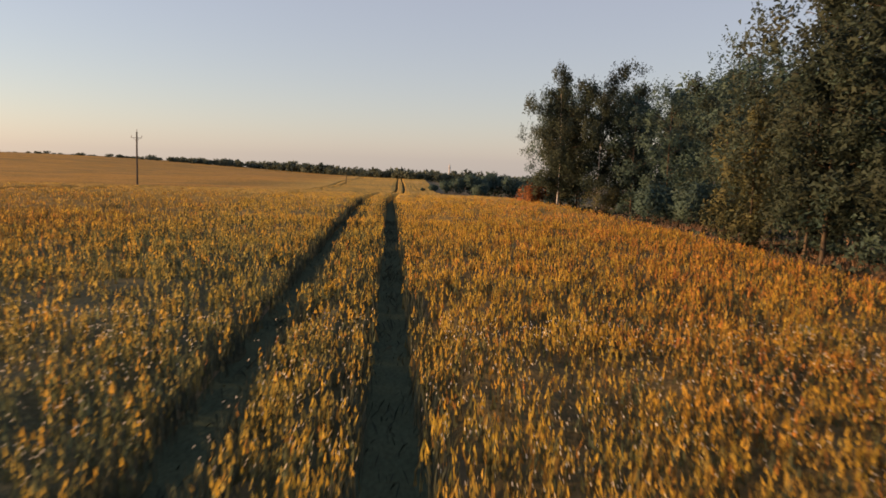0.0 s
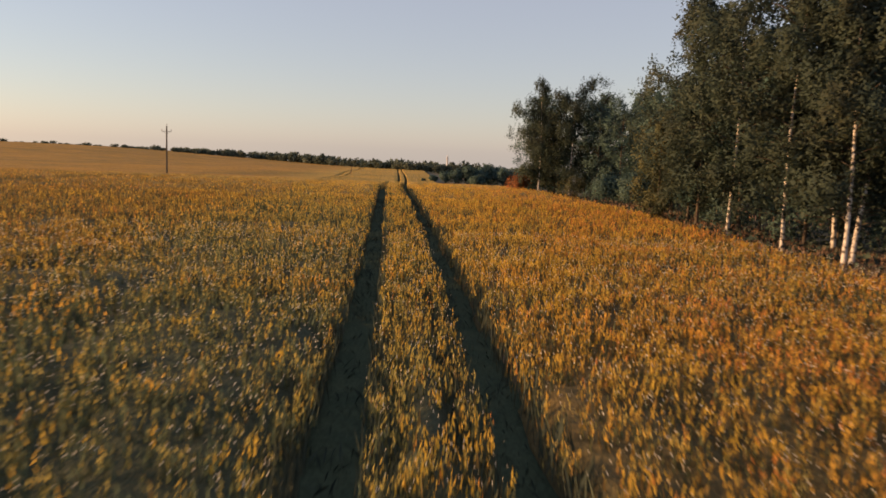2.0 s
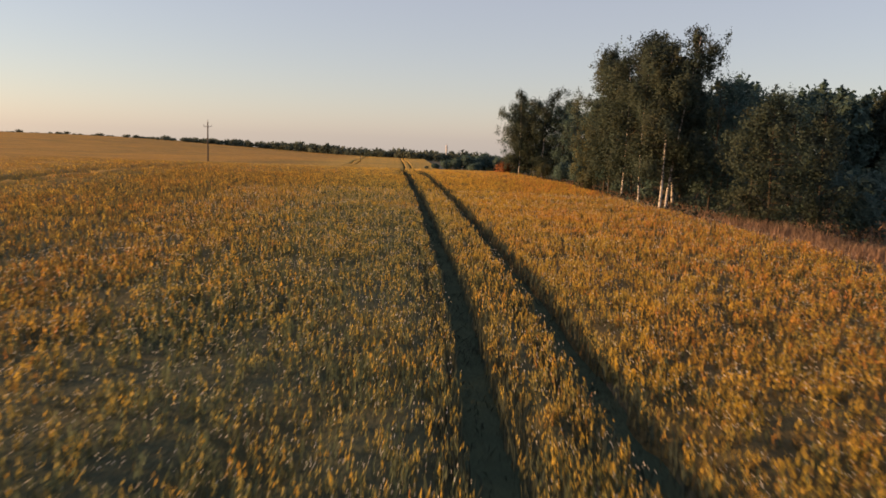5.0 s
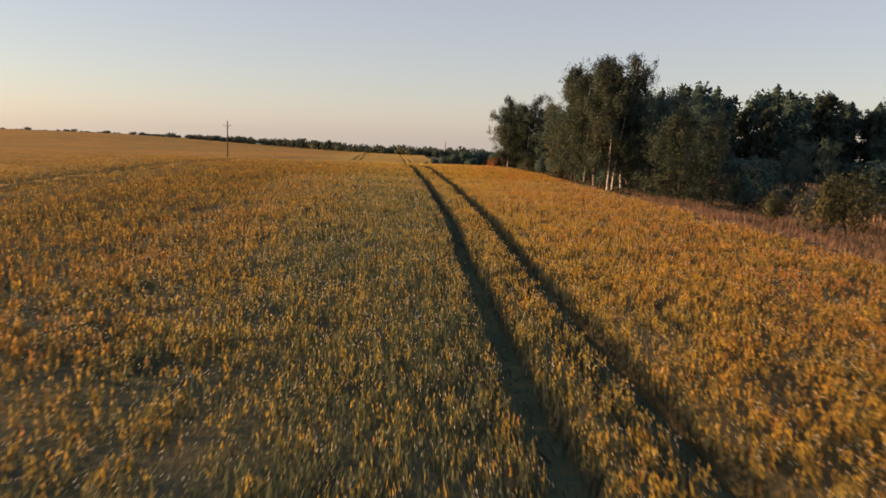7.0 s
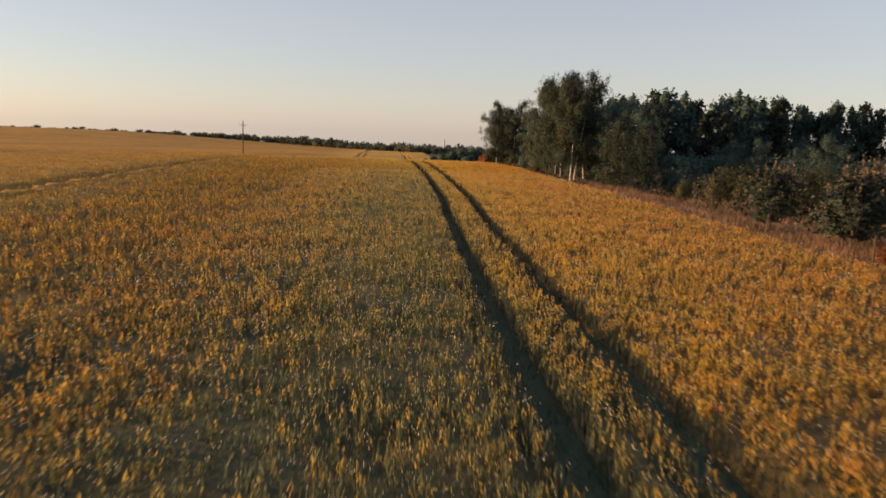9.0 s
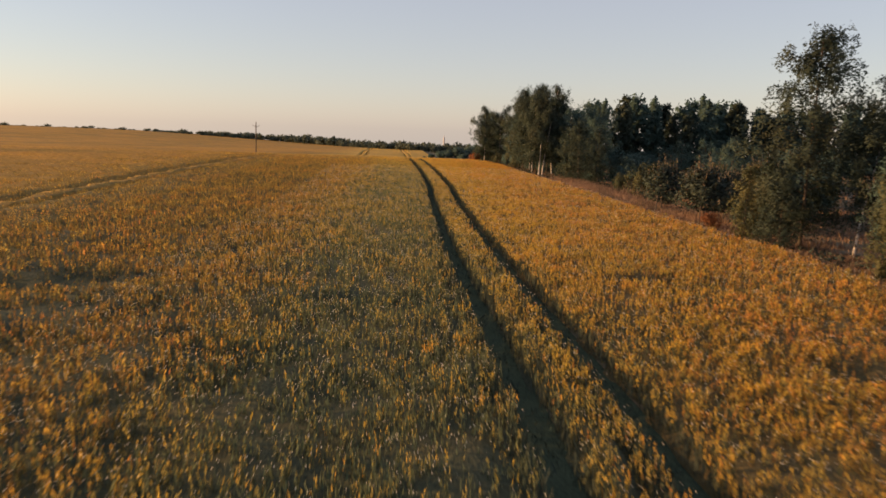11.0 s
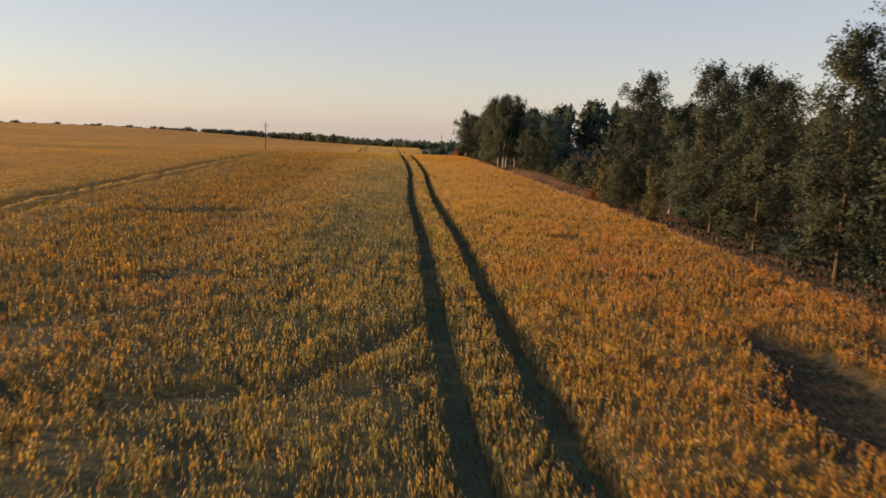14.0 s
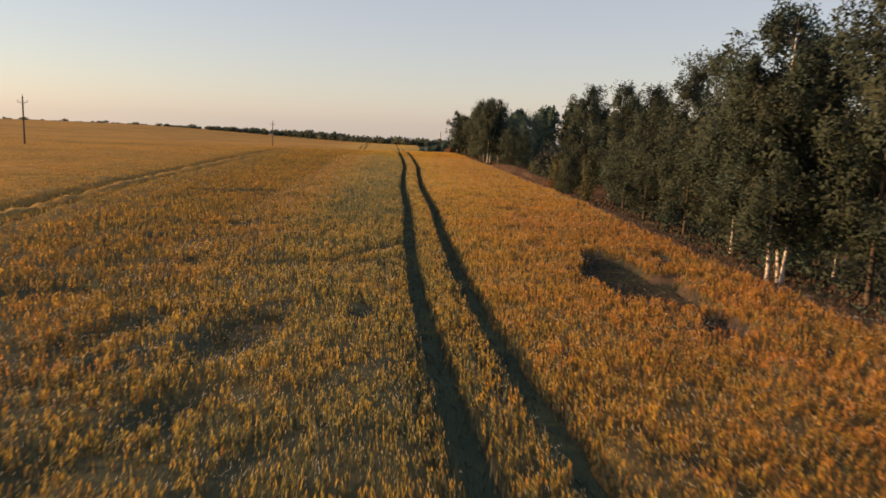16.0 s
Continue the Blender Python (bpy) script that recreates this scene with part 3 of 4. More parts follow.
def leafy(name, c, size, down, rng_, mat, out):
    """Leaf sprays at the centres c as one mesh, shaded as soft clumps that face along out."""
    v, f = leaf_quads(c, size, down, rng_)
    nrm = out / (np.linalg.norm(out, axis=1)[:, None] + 1e-6) + rng_.normal(0, 0.2, out.shape)
    nrm /= np.linalg.norm(nrm, axis=1)[:, None] + 1e-6
    t = v.reshape(-1, 3, 3)
    flip = (np.cross(t[:, 1] - t[:, 0], t[:, 2] - t[:, 0]) * nrm).sum(1) < 0
    t[flip] = t[flip][:, ::-1]
    me = mesh_of(name, t.reshape(-1, 3), f, [mat], smooth=True)
    me.normals_split_custom_set_from_vertices(np.repeat(nrm, 3, axis=0).tolist())
    return me


def limb_path(start, az, length, rise, droop, n=6):
    """A limb that leaves its trunk upwards and bends over towards the tip."""
    pts = []
    for i in range(n):
        t = i / (n - 1)
        out = length * t
        z = rise * length * t - droop * length * t * t
        pts.append((start[0] + math.cos(az) * out, start[1] + math.sin(az) * out, start[2] + z))
    return pts


def tree(name, seed, h, r, clear, limbs, strands, per_strand, size, leaf_mat, bark_mat, hang=1.3, droop=0.55, rise=0.9,
         lean=(0.0, 0.0), trunk_r=0.078, top=0.35, sides=8, label="", category="tree", fork=False, low=0.35, skirt=0.15, drapes=4, spread=0.2, fuzz=0.05, boughs=0, limb_mat=None):
    """A tree as an Empty with trunk, branches and crown; hang: the length of its hanging strands."""
    rg = np.random.default_rng(seed)
    root = new(name)
    tagged(root, label, category)
    ph = rg.uniform(0, 6.28, 4)

    def axis_at(t):
        return (lean[0] * h * t ** 1.2 + 0.10 * h * 0.1 * math.sin(3 * t + ph[0]), lean[1] * h * t ** 1.2 + 0.010 * h * math.sin(3.5 * t + ph[1]), h * t)
    ts = np.linspace(0, 0.97, 12)
    rad = [trunk_r * (1.35 if t == 0 else 1) * (1 - 0.9 * t) + 0.012 for t in ts]
    tp = [axis_at(t) for t in ts]
    tp[0] = (tp[0][0], tp[0][1], -0.35)
    pieces = [tube(tp, rad, sides)]
    if fork:
        f0 = axis_at(0.05)
        pieces.append(tube([(f0[0] + 0.1 * h * t * t + 0.25 * t, f0[1] - 0.03 * h * t, f0[2] + 0.8 * h * t) for t in np.linspace(0, 1, 9)], [trunk_r * 0.75 * (1 - 0.9 * t) + 0.012 for t in np.linspace(0, 1, 9)], sides))
    v, f = join(pieces)
    trunk = part("trunk", mesh_of("trunk", v, f, [bark_mat], smooth=True), root)
    br, cs, hs = [], [], []
    lobes = rg.uniform(0.5, 1.35, 9)
    reach = rg.uniform(0.72, 1.2, max(1, boughs))
    for i in range(limbs):
        t = clear + (0.97 - clear) * ((i + rg.uniform(0, 1)) / limbs)
        az = i * 2.4 + rg.uniform(-0.5, 0.5)
        if boughs:
            k = i % boughs
            t = min(0.97, max(clear, clear + (0.97 - clear) * (k + 0.5) / boughs + rg.normal(0, 0.035)))
            az = k * 2.4 + rg.normal(0, 0.42)
        u = (t - clear) / (1 - clear)
        prof = (low + (1 - low) * math.sin(min(1.0, u / 0.45) * math.pi / 2)) * (1 - (1 - top) * max(0.0, (u - 0.45) / 0.55) ** 1.3)
        L = r * prof * (reach[k] if boughs else lobes[int((az % 6.283) / 6.283 * 8.99)]) * rg.uniform(0.6, 1.15)
        L = min(L, 1.08 * r)
        p0 = axis_at(t)
        path = limb_path(p0, az, L, rise * (0.55 + 0.7 * u), droop)
        br.append(tube(path[:4], [trunk_r * 0.33 * (1 - 0.9 * k / 4) * (1 - 0.6 * t) + 0.005 for k in range(4)], 3))
        P = np.array(path)
        for k in range(drapes):
            w = 0.15 + 0.9 * (k + rg.uniform(0, 1)) / drapes
            j = min(4, int(w * 5))
            q0 = P[j] + (P[j + 1] - P[j]) * (w * 5 - j) + rg.normal(0, 0.07 * r, 3)
            long = hang * rg.uniform(0.5, 1.2) * (0.5 + 0.5 * prof)
            for _ in range(strands):
                q = q0 + rg.normal(0, spread, 3)
                ln = long * rg.uniform(0.5, 1.1)
                d = np.linspace(0, 1, per_strand)[:, None]
                sway = rg.normal(0, 0.1, 2)
                pts = q + d * np.array([sway[0] * ln + 0.12 * math.cos(az), sway[1] * ln + 0.12 * math.sin(az), -ln]) + rg.normal(0, 0.45 * size + fuzz, (per_strand, 3))
                cs.append(pts)
                hs.append(np.tile(q0 + (0, 0, -0.45 * long), (per_strand, 1)))
    big = max(1, limbs // 12)
    for k in range(0, limbs, big * 2):
        v, f = br[k]
        part("limb", mesh_of("limb", v, f, [limb_mat or bark_mat], smooth=True), trunk)
        br[k] = ([], [])
    v, f = join(br if sides > 6 else br[1:8])
    twigs = part("branchwork", mesh_of("branchwork", v, f, [M_BARK], smooth=True), root)
    tagged(twigs, kind="stuff")
    c, hub = np.concatenate(cs), np.concatenate(hs)
    q = c / (0.16 * r + 0.25) + ph[:3]
    gap = np.sin(1.7 * q[:, 0] + 1.2 * np.sin(0.9 * q[:, 2])) + np.sin(1.6 * q[:, 1] + 1.1 * np.sin(1.3 * q[:, 0])) + np.sin(1.1 * q[:, 2] + 1.4 * np.sin(1.2 * q[:, 1]))
    keep = (gap > (-1.3 if sides > 6 else -1.2) + rg.uniform(-0.25, 0.25, len(c))) & (c[:, 2] > skirt + rg.uniform(-0.9, 0.9, len(c)) * min(1, skirt))
    c, hub = c[keep], hub[keep]
    k = c[:, 2] / h
    away = np.stack([c[:, 0] - lean[0] * h * k, c[:, 1] - lean[1] * h * k, 0.8 * (c[:, 2] - 0.5 * h) * r / h + 0.2], -1) / r
    near = (c - hub) * (1.0, 1.0, 0.45)
    near /= np.linalg.norm(near, axis=1)[:, None] + 1e-6
    part("crown", leafy("crown", c, size, min(0.9, hang * 0.5), rg, leaf_mat, 1.3 * away + 0.6 * near), root)
    return root


def plant_copies(base, spots, group):
    """Stands the thing and its copies at x, y, scale (and, where given, turn and breadth)."""
    rg = random.Random(len(spots) * 31 + len(group))
    tagged(base, group=group)
    for i, (x, y, s, *rest) in enumerate(spots):
        turn = rest[0] if rest else rg.uniform(0, 360)
        wide = s * (rest[1] if len(rest) > 1 else rg.uniform(0.92, 1.1))
        m = pose(x, y, gz(x, y), 0, 0, turn) @ Matrix.Diagonal((wide, wide, s, 1))
        if i == 0:
            first = m
            continue
        copy_thing(base, m)
    base.matrix_world = first


BL = "tall birch with white bark and drooping olive-green foliage"
G_EDGE = "birches along the field edge"
birch = tree("birch_tree", 11, 10.9, 3.3, 0.13, 54, 6, 15, 0.102, M_BIRCH_LEAF, M_BIRCH_BARK, boughs=13, label=BL, hang=0.95, droop=0.5, top=0.72, low=0.72, skirt=2.0, drapes=5, spread=0.22, fuzz=0.06, trunk_r=0.062, limb_mat=M_BARK)
plant_copies(birch, [(12.95, 62.2, 0.97, 40, 1.0), (14.85, 15.4, 1.06, 200, 1.12), (15.6, 22.6, 1.1, 75, 1.12), (15.9, 60.2, 1.0, 130, 0.95), (15.2, -104.3, 1.12, 220, 1.2), (20.8, -100.7, 1.0, 75), (17.6, -94.6, 1.02, 310, 1.1)], G_EDGE)
birch = tree("birch_tree", 23, 11.2, 3.0, 0.08, 60, 5, 15, 0.102, M_BIRCH_LEAF, M_BARK, boughs=20, label="tall birch with dark stem and drooping olive-green foliage", hang=1.05, droop=0.5, top=0.2, low=0.6, skirt=1.5, drapes=5, spread=0.22, fuzz=0.06, limb_mat=M_BARK)
plant_copies(birch, [(14.6, 68.5, 0.95, 60), (19.2, -91.6, 1.0, 250), (19.1, -51.5, 1.12, 0), (18.0, -70.3, 1.03, 90, 1.15), (21.2, -69.7, 1.06, 180, 1.15), (18.2, -85.5, 1.08, 30, 1.15), (19.7, 63.0, 0.98, 33), (18.6, -112.5, 1.3, 140, 1.2), (17.4, -108.9, 1.3, 200, 1.15), (17.8, -78.0, 0.9, 300, 1.2), (15.5, 26.8, 1.12, 100, 1.0)], G_EDGE)
birch = tree("birch_tree", 37, 11.3, 2.9, 0.12, 52, 6, 15, 0.102, M_BIRCH_LEAF, M_BIRCH_BARK, boughs=12, label="leaning tall birch with white bark and drooping olive foliage", lean=(0.15, 0.02), hang=0.95, droop=0.5, top=0.28, low=0.72, skirt=2.5, drapes=5, spread=0.22, fuzz=0.06, limb_mat=M_BARK)
plant_copies(birch, [(15.65, 11.9, 1.1, 5), (15.9, -104.2, 1.06, 20), (15.75, -103.9, 0.95, 130), (14.97, 11.5, 1.0, 55), (18.0, 17.0, 1.05, 200), (21.9, -52.4, 0.92, 0), (22.9, 53.5, 0.95, 100)], G_EDGE)
birch = tree("birch_tree", 41, 8.0, 2.4, 0.08, 34, 5, 11, 0.12, M_BIRCH_LEAF, M_BARK, boughs=9, label="young birch with thin dark stem and olive leaves", hang=0.8, trunk_r=0.06, drapes=4, skirt=0.8, spread=0.25, fuzz=0.08, limb_mat=M_BARK)
plant_copies(birch, [(15.4, 27.5, 0.95), (17.2, 35.0, 0.92), (13.4, 64.6, 1.1), (22.8, -59.0, 0.9), (22.6, -64.5, 0.9), (23.4, -81.5, 1.0), (22.4, -96.0, 0.9), (19.3, 19.0, 0.9), (22.2, -56.0, 0.85), (23.0, -75.5, 0.95), (18.4, 5.0, 0.85), (20.8, 1.5, 0.9)], "young birches")

AL = "dark green broadleaf tree with a dense rounded crown"
alder = tree("alder_tree", 51, 11.0, 3.1, 0.08, 42, 5, 11, 0.12, M_DARK_LEAF, M_BARK, hang=0.6, droop=0.3, fuzz=0.08, spread=0.26, boughs=12, label=AL, top=0.45)
plant_copies(alder, [(20.0, 28.0, 1.0), (17.0, 24.5, 1.12), (19.5, 13.5, 0.88), (17.8, 19.0, 1.05), (17.6, 27.6, 1.0), (15.2, 64.0, 0.98), (17.8, 62.0, 0.95), (16.8, 70.5, 0.9), (18.2, 58.5, 0.85), (21.0, 67.0, 1.0), (19.0, 40.0, 0.95), (20.5, 47.0, 1.0), (21.0, 14.0, 0.8), (24.0, 22.0, 1.0), (25.0, 36.0, 1.05), (25.0, 60.0, 0.95), (24.5, -62.0, 0.8), (23.5, -80.0, 0.85), (24.0, -94.0, 0.9), (22.5, -110.0, 1.0)], "dark trees behind the birches")
alder = tree("alder_tree", 57, 10.0, 2.9, 0.04, 42, 5, 11, 0.12, M_DARK_LEAF, M_BARK, hang=0.7, droop=0.35, fuzz=0.08, spread=0.26, boughs=11, label=AL, top=0.3)
plant_copies(alder, [(14.0, 68.0, 0.92), (17.4, -101.0, 1.35), (18.2, 33.0, 0.95), (18.0, 50.0, 0.9), (22.0, 7.0, 0.85), (28.0, 28.0, 1.1), (29.0, 46.0, 1.1), (21.5, -57.0, 0.7), (22.0, -68.0, 0.8), (21.0, -86.0, 0.9), (27.0, -74.0, 0.85), (27.0, -101.0, 1.05), (26.0, -118.0, 1.1)]
             + [(35 + 5 * math.sin(i * 1.7) + 0.5 * i, -44 + i * 6.0, 0.6 + 0.07 * math.sin(i * 2.3)) for i in range(13)], "dark trees behind the birches")
birch = tree("birch_tree", 43, 7.6, 2.0, 0.06, 30, 5, 10, 0.12, M_YELLOW_LEAF, M_BARK, label="young birch with thin dark stem and yellowing leaves", hang=1.0, trunk_r=0.05)
plant_copies(birch, [(14.6, 30.6, 0.78), (16.2, -50.2, 0.6), (16.6, -63.0, 0.6)], "young birches")
spruce = tree("spruce_tree", 61, 8.0, 2.9, 0.03, 60, 5, 10, 0.11, M_BIRCH_LEAF, M_BARK, fuzz=0.07, spread=0.24, hang=0.35, droop=0.1, rise=0.12, top=0.05, label="dark conical young spruce beside the field", low=0.9)
plant_copies(spruce, [(18.6, 3.0, 0.98), (17.8, -49.5, 0.62), (16.9, -53.0, 0.55), (20.5, -46.0, 0.6)], "young spruces")

# the wood across the clearing
W = random.Random(5)
WL = "tall dark forest tree standing in the dense wood"
wood_a = tree("forest_tree", 71, 14.0, 3.4, 0.03, 30, 4, 5, 0.46, M_DARK_LEAF, M_BARK, hang=0.8, droop=0.3, label=WL, top=0.4, sides=6)
wood_b = tree("forest_tree", 73, 14.5, 2.9, 0.03, 30, 4, 5, 0.46, M_DARK_LEAF, M_BARK, hang=1.0, droop=0.4, label=WL, top=0.3, sides=6)
wood_c = tree("forest_tree", 79, 13.5, 3.2, 0.03, 30, 4, 5, 0.46, M_BIRCH_LEAF, M_BARK, hang=1.1, droop=0.4, label="olive-green forest tree in the edge of the wood", top=0.35, sides=6)
spots = []
for row in range(3):
    for i in range(24):
        x = 24 + i * 4.1 + W.uniform(-1.5, 1.5) + row * 1.5
        y = 64 + row * 8 + 8 * math.sin(i * 0.55) * 0.5 + min(8, i) + W.uniform(-2.5, 2.5)
        spots.append((x, y, W.uniform(0.9, 1.26) * (0.7 + 0.3 * min(1.0, i / 5))))
for row in range(2):
    for i in range(9):
        spots.append((31 + row * 5 + W.uniform(-1.5, 1.5), -125 + i * 8.0 + W.uniform(-2, 2), W.uniform(0.68, 0.8)))
for k, w in enumerate((wood_a, wood_b, wood_c)):
    plant_copies(w, spots[k::3], "forest trees")


# ---- bushes ----
def bush(name, seed, h, r, n, size, mat, label, tall=0.0):
    rg = np.random.default_rng(seed)
    root = new(name)
    tagged(root, label, "bush")
    lob = [(rg.uniform(-0.6, 0.6) * r, rg.uniform(-0.6, 0.6) * r, rg.uniform(0.35, 0.75) * h, rg.uniform(0.35, 0.6)) for _ in range(9)]
    cs, st = [], []
    for x, y, z, q in lob:
        m = n // 9
        d = rg.normal(0, 1, (m, 3))
        d /= np.linalg.norm(d, axis=1)[:, None]
        d *= rg.uniform(0.55, 1.08, m)[:, None]
        cs.append(d * (r * q, r * q, h * q * 0.75) + (x, y, z))
        st.append(tube([(x * 0.1, y * 0.1, -0.2), (x * 0.5, y * 0.5, z * 0.5), (x, y, z)], [0.035, 0.025, 0.01], 4))
        if tall:
            for _ in range(3):
                sx, sy = x + rg.normal(0, 0.15 * r), y + rg.normal(0, 0.15 * r)
                zz = np.linspace(z, z + h * tall * rg.uniform(0.5, 1.0), 14)
                cs.append(np.stack([sx + rg.normal(0, 0.035, 14), sy + rg.normal(0, 0.035, 14), zz], -1))
    v, f = join(st)
    part("stems", mesh_of("stems", v, f, [M_BARK], smooth=True), root)
    c = np.concatenate(cs)
    c = c[c[:, 2] > 0.03]
    part("foliage", leafy("foliage", c, size, 0.1, rg, mat, c - (0, 0, 0.35 * h)), root)
    return root


b1 = bush("bush", 81, 2.6, 1.6, 2800, 0.1, M_YELLOW_LEAF, "rounded olive-yellow willow bush in dry grass")
plant_copies(b1, [(20.7, -8.6, 0.85, 10, 0.68), (21.6, -13.4, 1.4, 40, 0.75), (25.2, -10.5, 1.5, 160, 0.9), (27.5, -16.5, 1.6, 70, 1.0), (14.8, 55.0, 0.8), (16.2, 36.5, 0.8), (33.0, -4.0, 1.1)], "bushes in the clearing")
b2 = bush("bush", 83, 3.2, 2.0, 1800, 0.18, M_DARK_LEAF, "dark green bush at the edge of the wood")
plant_copies(b2, [(24.0, 2.0, 1.0), (28.0, 8.0, 1.3), (22.0, -40.0, 0.9), (27.0, -36.0, 1.2), (32.0, -30.0, 1.4), (38.0, 4.0, 1.5), (31.0, 18.0, 1.4), (15.6, 46.0, 0.8), (16.4, 41.0, 0.9), (20.6, -63.0, 0.7), (19.6, -79.0, 0.6), (19.8, -97.0, 0.6), (35.0, -46.0, 1.5), (42.0, -30.0, 1.5), (45.0, -8.0, 1.5)]
         + [(23 + i * 4.1 + W.uniform(-1, 1), 58 + 4 * math.sin(i * 0.8) + min(6, i * 0.6), W.uniform(1.1, 1.7)) for i in range(22)], "dark bushes")


def young_pine(seed, h):
    """A young pine: whorls of upturned boughs, dense needle tufts at their ends and tall pale candles on top."""
    rg = np.random.default_rng(seed)
    root = new("young_pine")
    tagged(root, "dark young pine with pale upright candles in dry grass", "pine tree")
    v, f = tube([(0, 0, -0.2), (0.03, 0, h * 0.4), (0, 0.02, h * 0.8)], [0.06, 0.045, 0.012], 7)
    trunk = part("trunk", mesh_of("trunk", v, f, [M_BARK], smooth=True), root)
    cs, shoots = [], []
    for w in range(6):
        z = h * (0.2 + 0.095 * w)
        for k in range(6):
            az = k * 1.047 + w * 0.5 + rg.uniform(-0.3, 0.3)
            L = 0.4 * h * (1 - 0.12 * w) * rg.uniform(0.65, 1.2)
            path = np.array([(math.cos(az) * L * t, math.sin(az) * L * t, z + 0.05 * L * t + (0.25 + 0.09 * w) * L * t * t) for t in np.linspace(0, 1, 6)])
            v, f = tube([tuple(q) for q in path], [0.022, 0.02, 0.016, 0.012, 0.009, 0.006], 3)
            part("bough", mesh_of("bough", v, f, [M_BARK], smooth=True), trunk)
            for t in range(1, 6):
                cs.append(path[t] + rg.normal(0, 0.06 + 0.02 * t, (8 + 3 * t, 3)))
            tall = (0.12 + 0.07 * w) * rg.uniform(0.5, 1.5)
            if w < 3 and k % 3:
                continue
            shoots.append(path[5] + np.stack([rg.normal(0, 0.025, 14), rg.normal(0, 0.025, 14), np.linspace(0, tall, 14)], -1))
    for _ in range(5):
        dx, dy = rg.normal(0, 0.16 * h * 0.5, 2)
        cs.append(np.stack([dx + rg.normal(0, 0.09, 16), dy + rg.normal(0, 0.09, 16), rg.uniform(0.55, 0.82, 16) * h], -1))
        shoots.append(np.stack([dx + rg.normal(0, 0.03, 22), dy + rg.normal(0, 0.03, 22), h * np.linspace(0.74, rg.uniform(0.88, 1.12), 22)], -1))
    c = np.concatenate(cs)
    part("needles", leafy("needles", c, 0.13, 0.0, rg, M_NEEDLE, c - (0, 0, 0.3 * h)), root)
    v, f = leaf_quads(np.concatenate(shoots), 0.085, 0.5, rg)
    tagged(part("candle", mesh_of("candle", v, f, [M_CANDLE]), root, "pale upright candles"), kind="stuff")
    return root


pine = young_pine(87, 4.2)
plant_copies(pine, [(18.4, -29.4, 1.13, 30, 1.05), (19.0, -37.2, 1.2, 80, 1.1), (22.5, -32.0, 1.1), (20.9, -24.0, 0.45), (18.9, -46.5, 0.8), (22.0, -41.0, 1.1), (26.0, -34.0, 1.2), (27.5, -14.0, 1.0), (30.5, -21.0, 1.2), (25.8, -26.5, 1.1), (29.0, -28.5, 1.25), (34.0, -17.0, 1.3)], "young pines")
b3 = bush("bush", 89, 2.3, 1.5, 1400, 0.14, M_RUST_LEAF, "rust-red autumn bush beside the birches")
plant_copies(b3, [(11.6, 65.5, 1.0), (17.0, -43.2, 0.5)], "rust-red bushes")
b4 = bush("bush", 91, 4.6, 3.2, 1500, 0.36, M_DARK_LEAF, "dark thicket bush in the dip beyond the field")
plant_copies(b4, [(5.6, 204, 0.3, 20, 0.8), (8.5, 206, 0.5), (12.5, 208, 0.75), (16.0, 207, 0.95), (19.5, 206, 1.2), (24.0, 210, 1.25), (30.0, 204, 1.2), (36.0, 206, 1.3), (21.0, 196, 0.8), (33.0, 190, 0.9), (42.0, 196, 1.2), (27.0, 214, 1.4)], "thicket beyond the crest")


# ---- dry grass of the clearing and the verge ----
def dry_grass():
    n = 34000
    x = np.concatenate([rng.uniform(14, 42, n), rng.uniform(12.6, 19.5, n)])
    y = np.concatenate([rng.uniform(-62, 12, n), rng.uniform(-126, 66, n)])
    keep = x > edge_x(y) + 1.3 + 0.5 * wob(x, y, 1.7)
    keep &= 0.5 + wob(x, y, 2.6, 3.0) > rng.uniform(-0.5, 1, len(x))
    x, y = x[keep], y[keep]
    V = []
    g = ground_z(x, y)
    hh = 0.34 + 0.26 * wob(x, y, 3.4, 4.0) + rng.uniform(0, 0.25, len(x))
    hh = hh * (0.4 + 0.6 * sm(2.0, 4.5, x - edge_x(y))) * (0.65 + 0.35 * sm(-66, -56, y) * (1 - sm(2, 12, y)))
    for k in range(2):
        h = np.maximum(0.15, hh * rng.uniform(0.6, 1.15, len(x)))
        w = rng.uniform(0.016, 0.036, len(x))
        c = np.stack([x + rng.normal(0, 0.13, len(x)), y + rng.normal(0, 0.13, len(x)), g + h * 0.34], -1)
        V.append(flakes(c, w, (h / (1.55 * w))[:, None]))
    V = np.concatenate(V)
    ob = new("dry_grass", mesh_of("dry_grass", V, np.arange(len(V)).reshape(-1, 3), [M_DRY]))
    tagged(ob, "tall dry reddish-brown grass beside the field", "grass", kind="stuff")


dry_grass()


def undergrowth():
    """Low herbs and litter under the trees, coloured dark for the shade there."""
    x = np.concatenate([rng.uniform(14.5, 34, 22000), rng.uniform(14, 34, 16000)])
    y = np.concatenate([rng.uniform(-128, -52, 22000), rng.uniform(0, 72, 16000)])
    k = (x > edge_x(y) + 2.6 + 0.9 * wob(x, y, 1.3)) & (wob(x, y, 2.2, 6.0) > rng.uniform(-1.2, 0.6, len(x)))
    x, y = x[k], y[k]
    z = ground_z(x, y) + rng.uniform(0.02, 0.5, len(x)) * (0.5 + 0.5 * wob(x, y, 1.9, 7.0))
    v, f = leaf_quads(np.stack([x, y, z], -1), 0.2, 0.0, rng)
    tagged(new("undergrowth", mesh_of("undergrowth", v, f, [M_SHADED_WEED])), "low undergrowth coloured dark for the shade beneath the trees", "undergrowth", kind="stuff")


undergrowth()


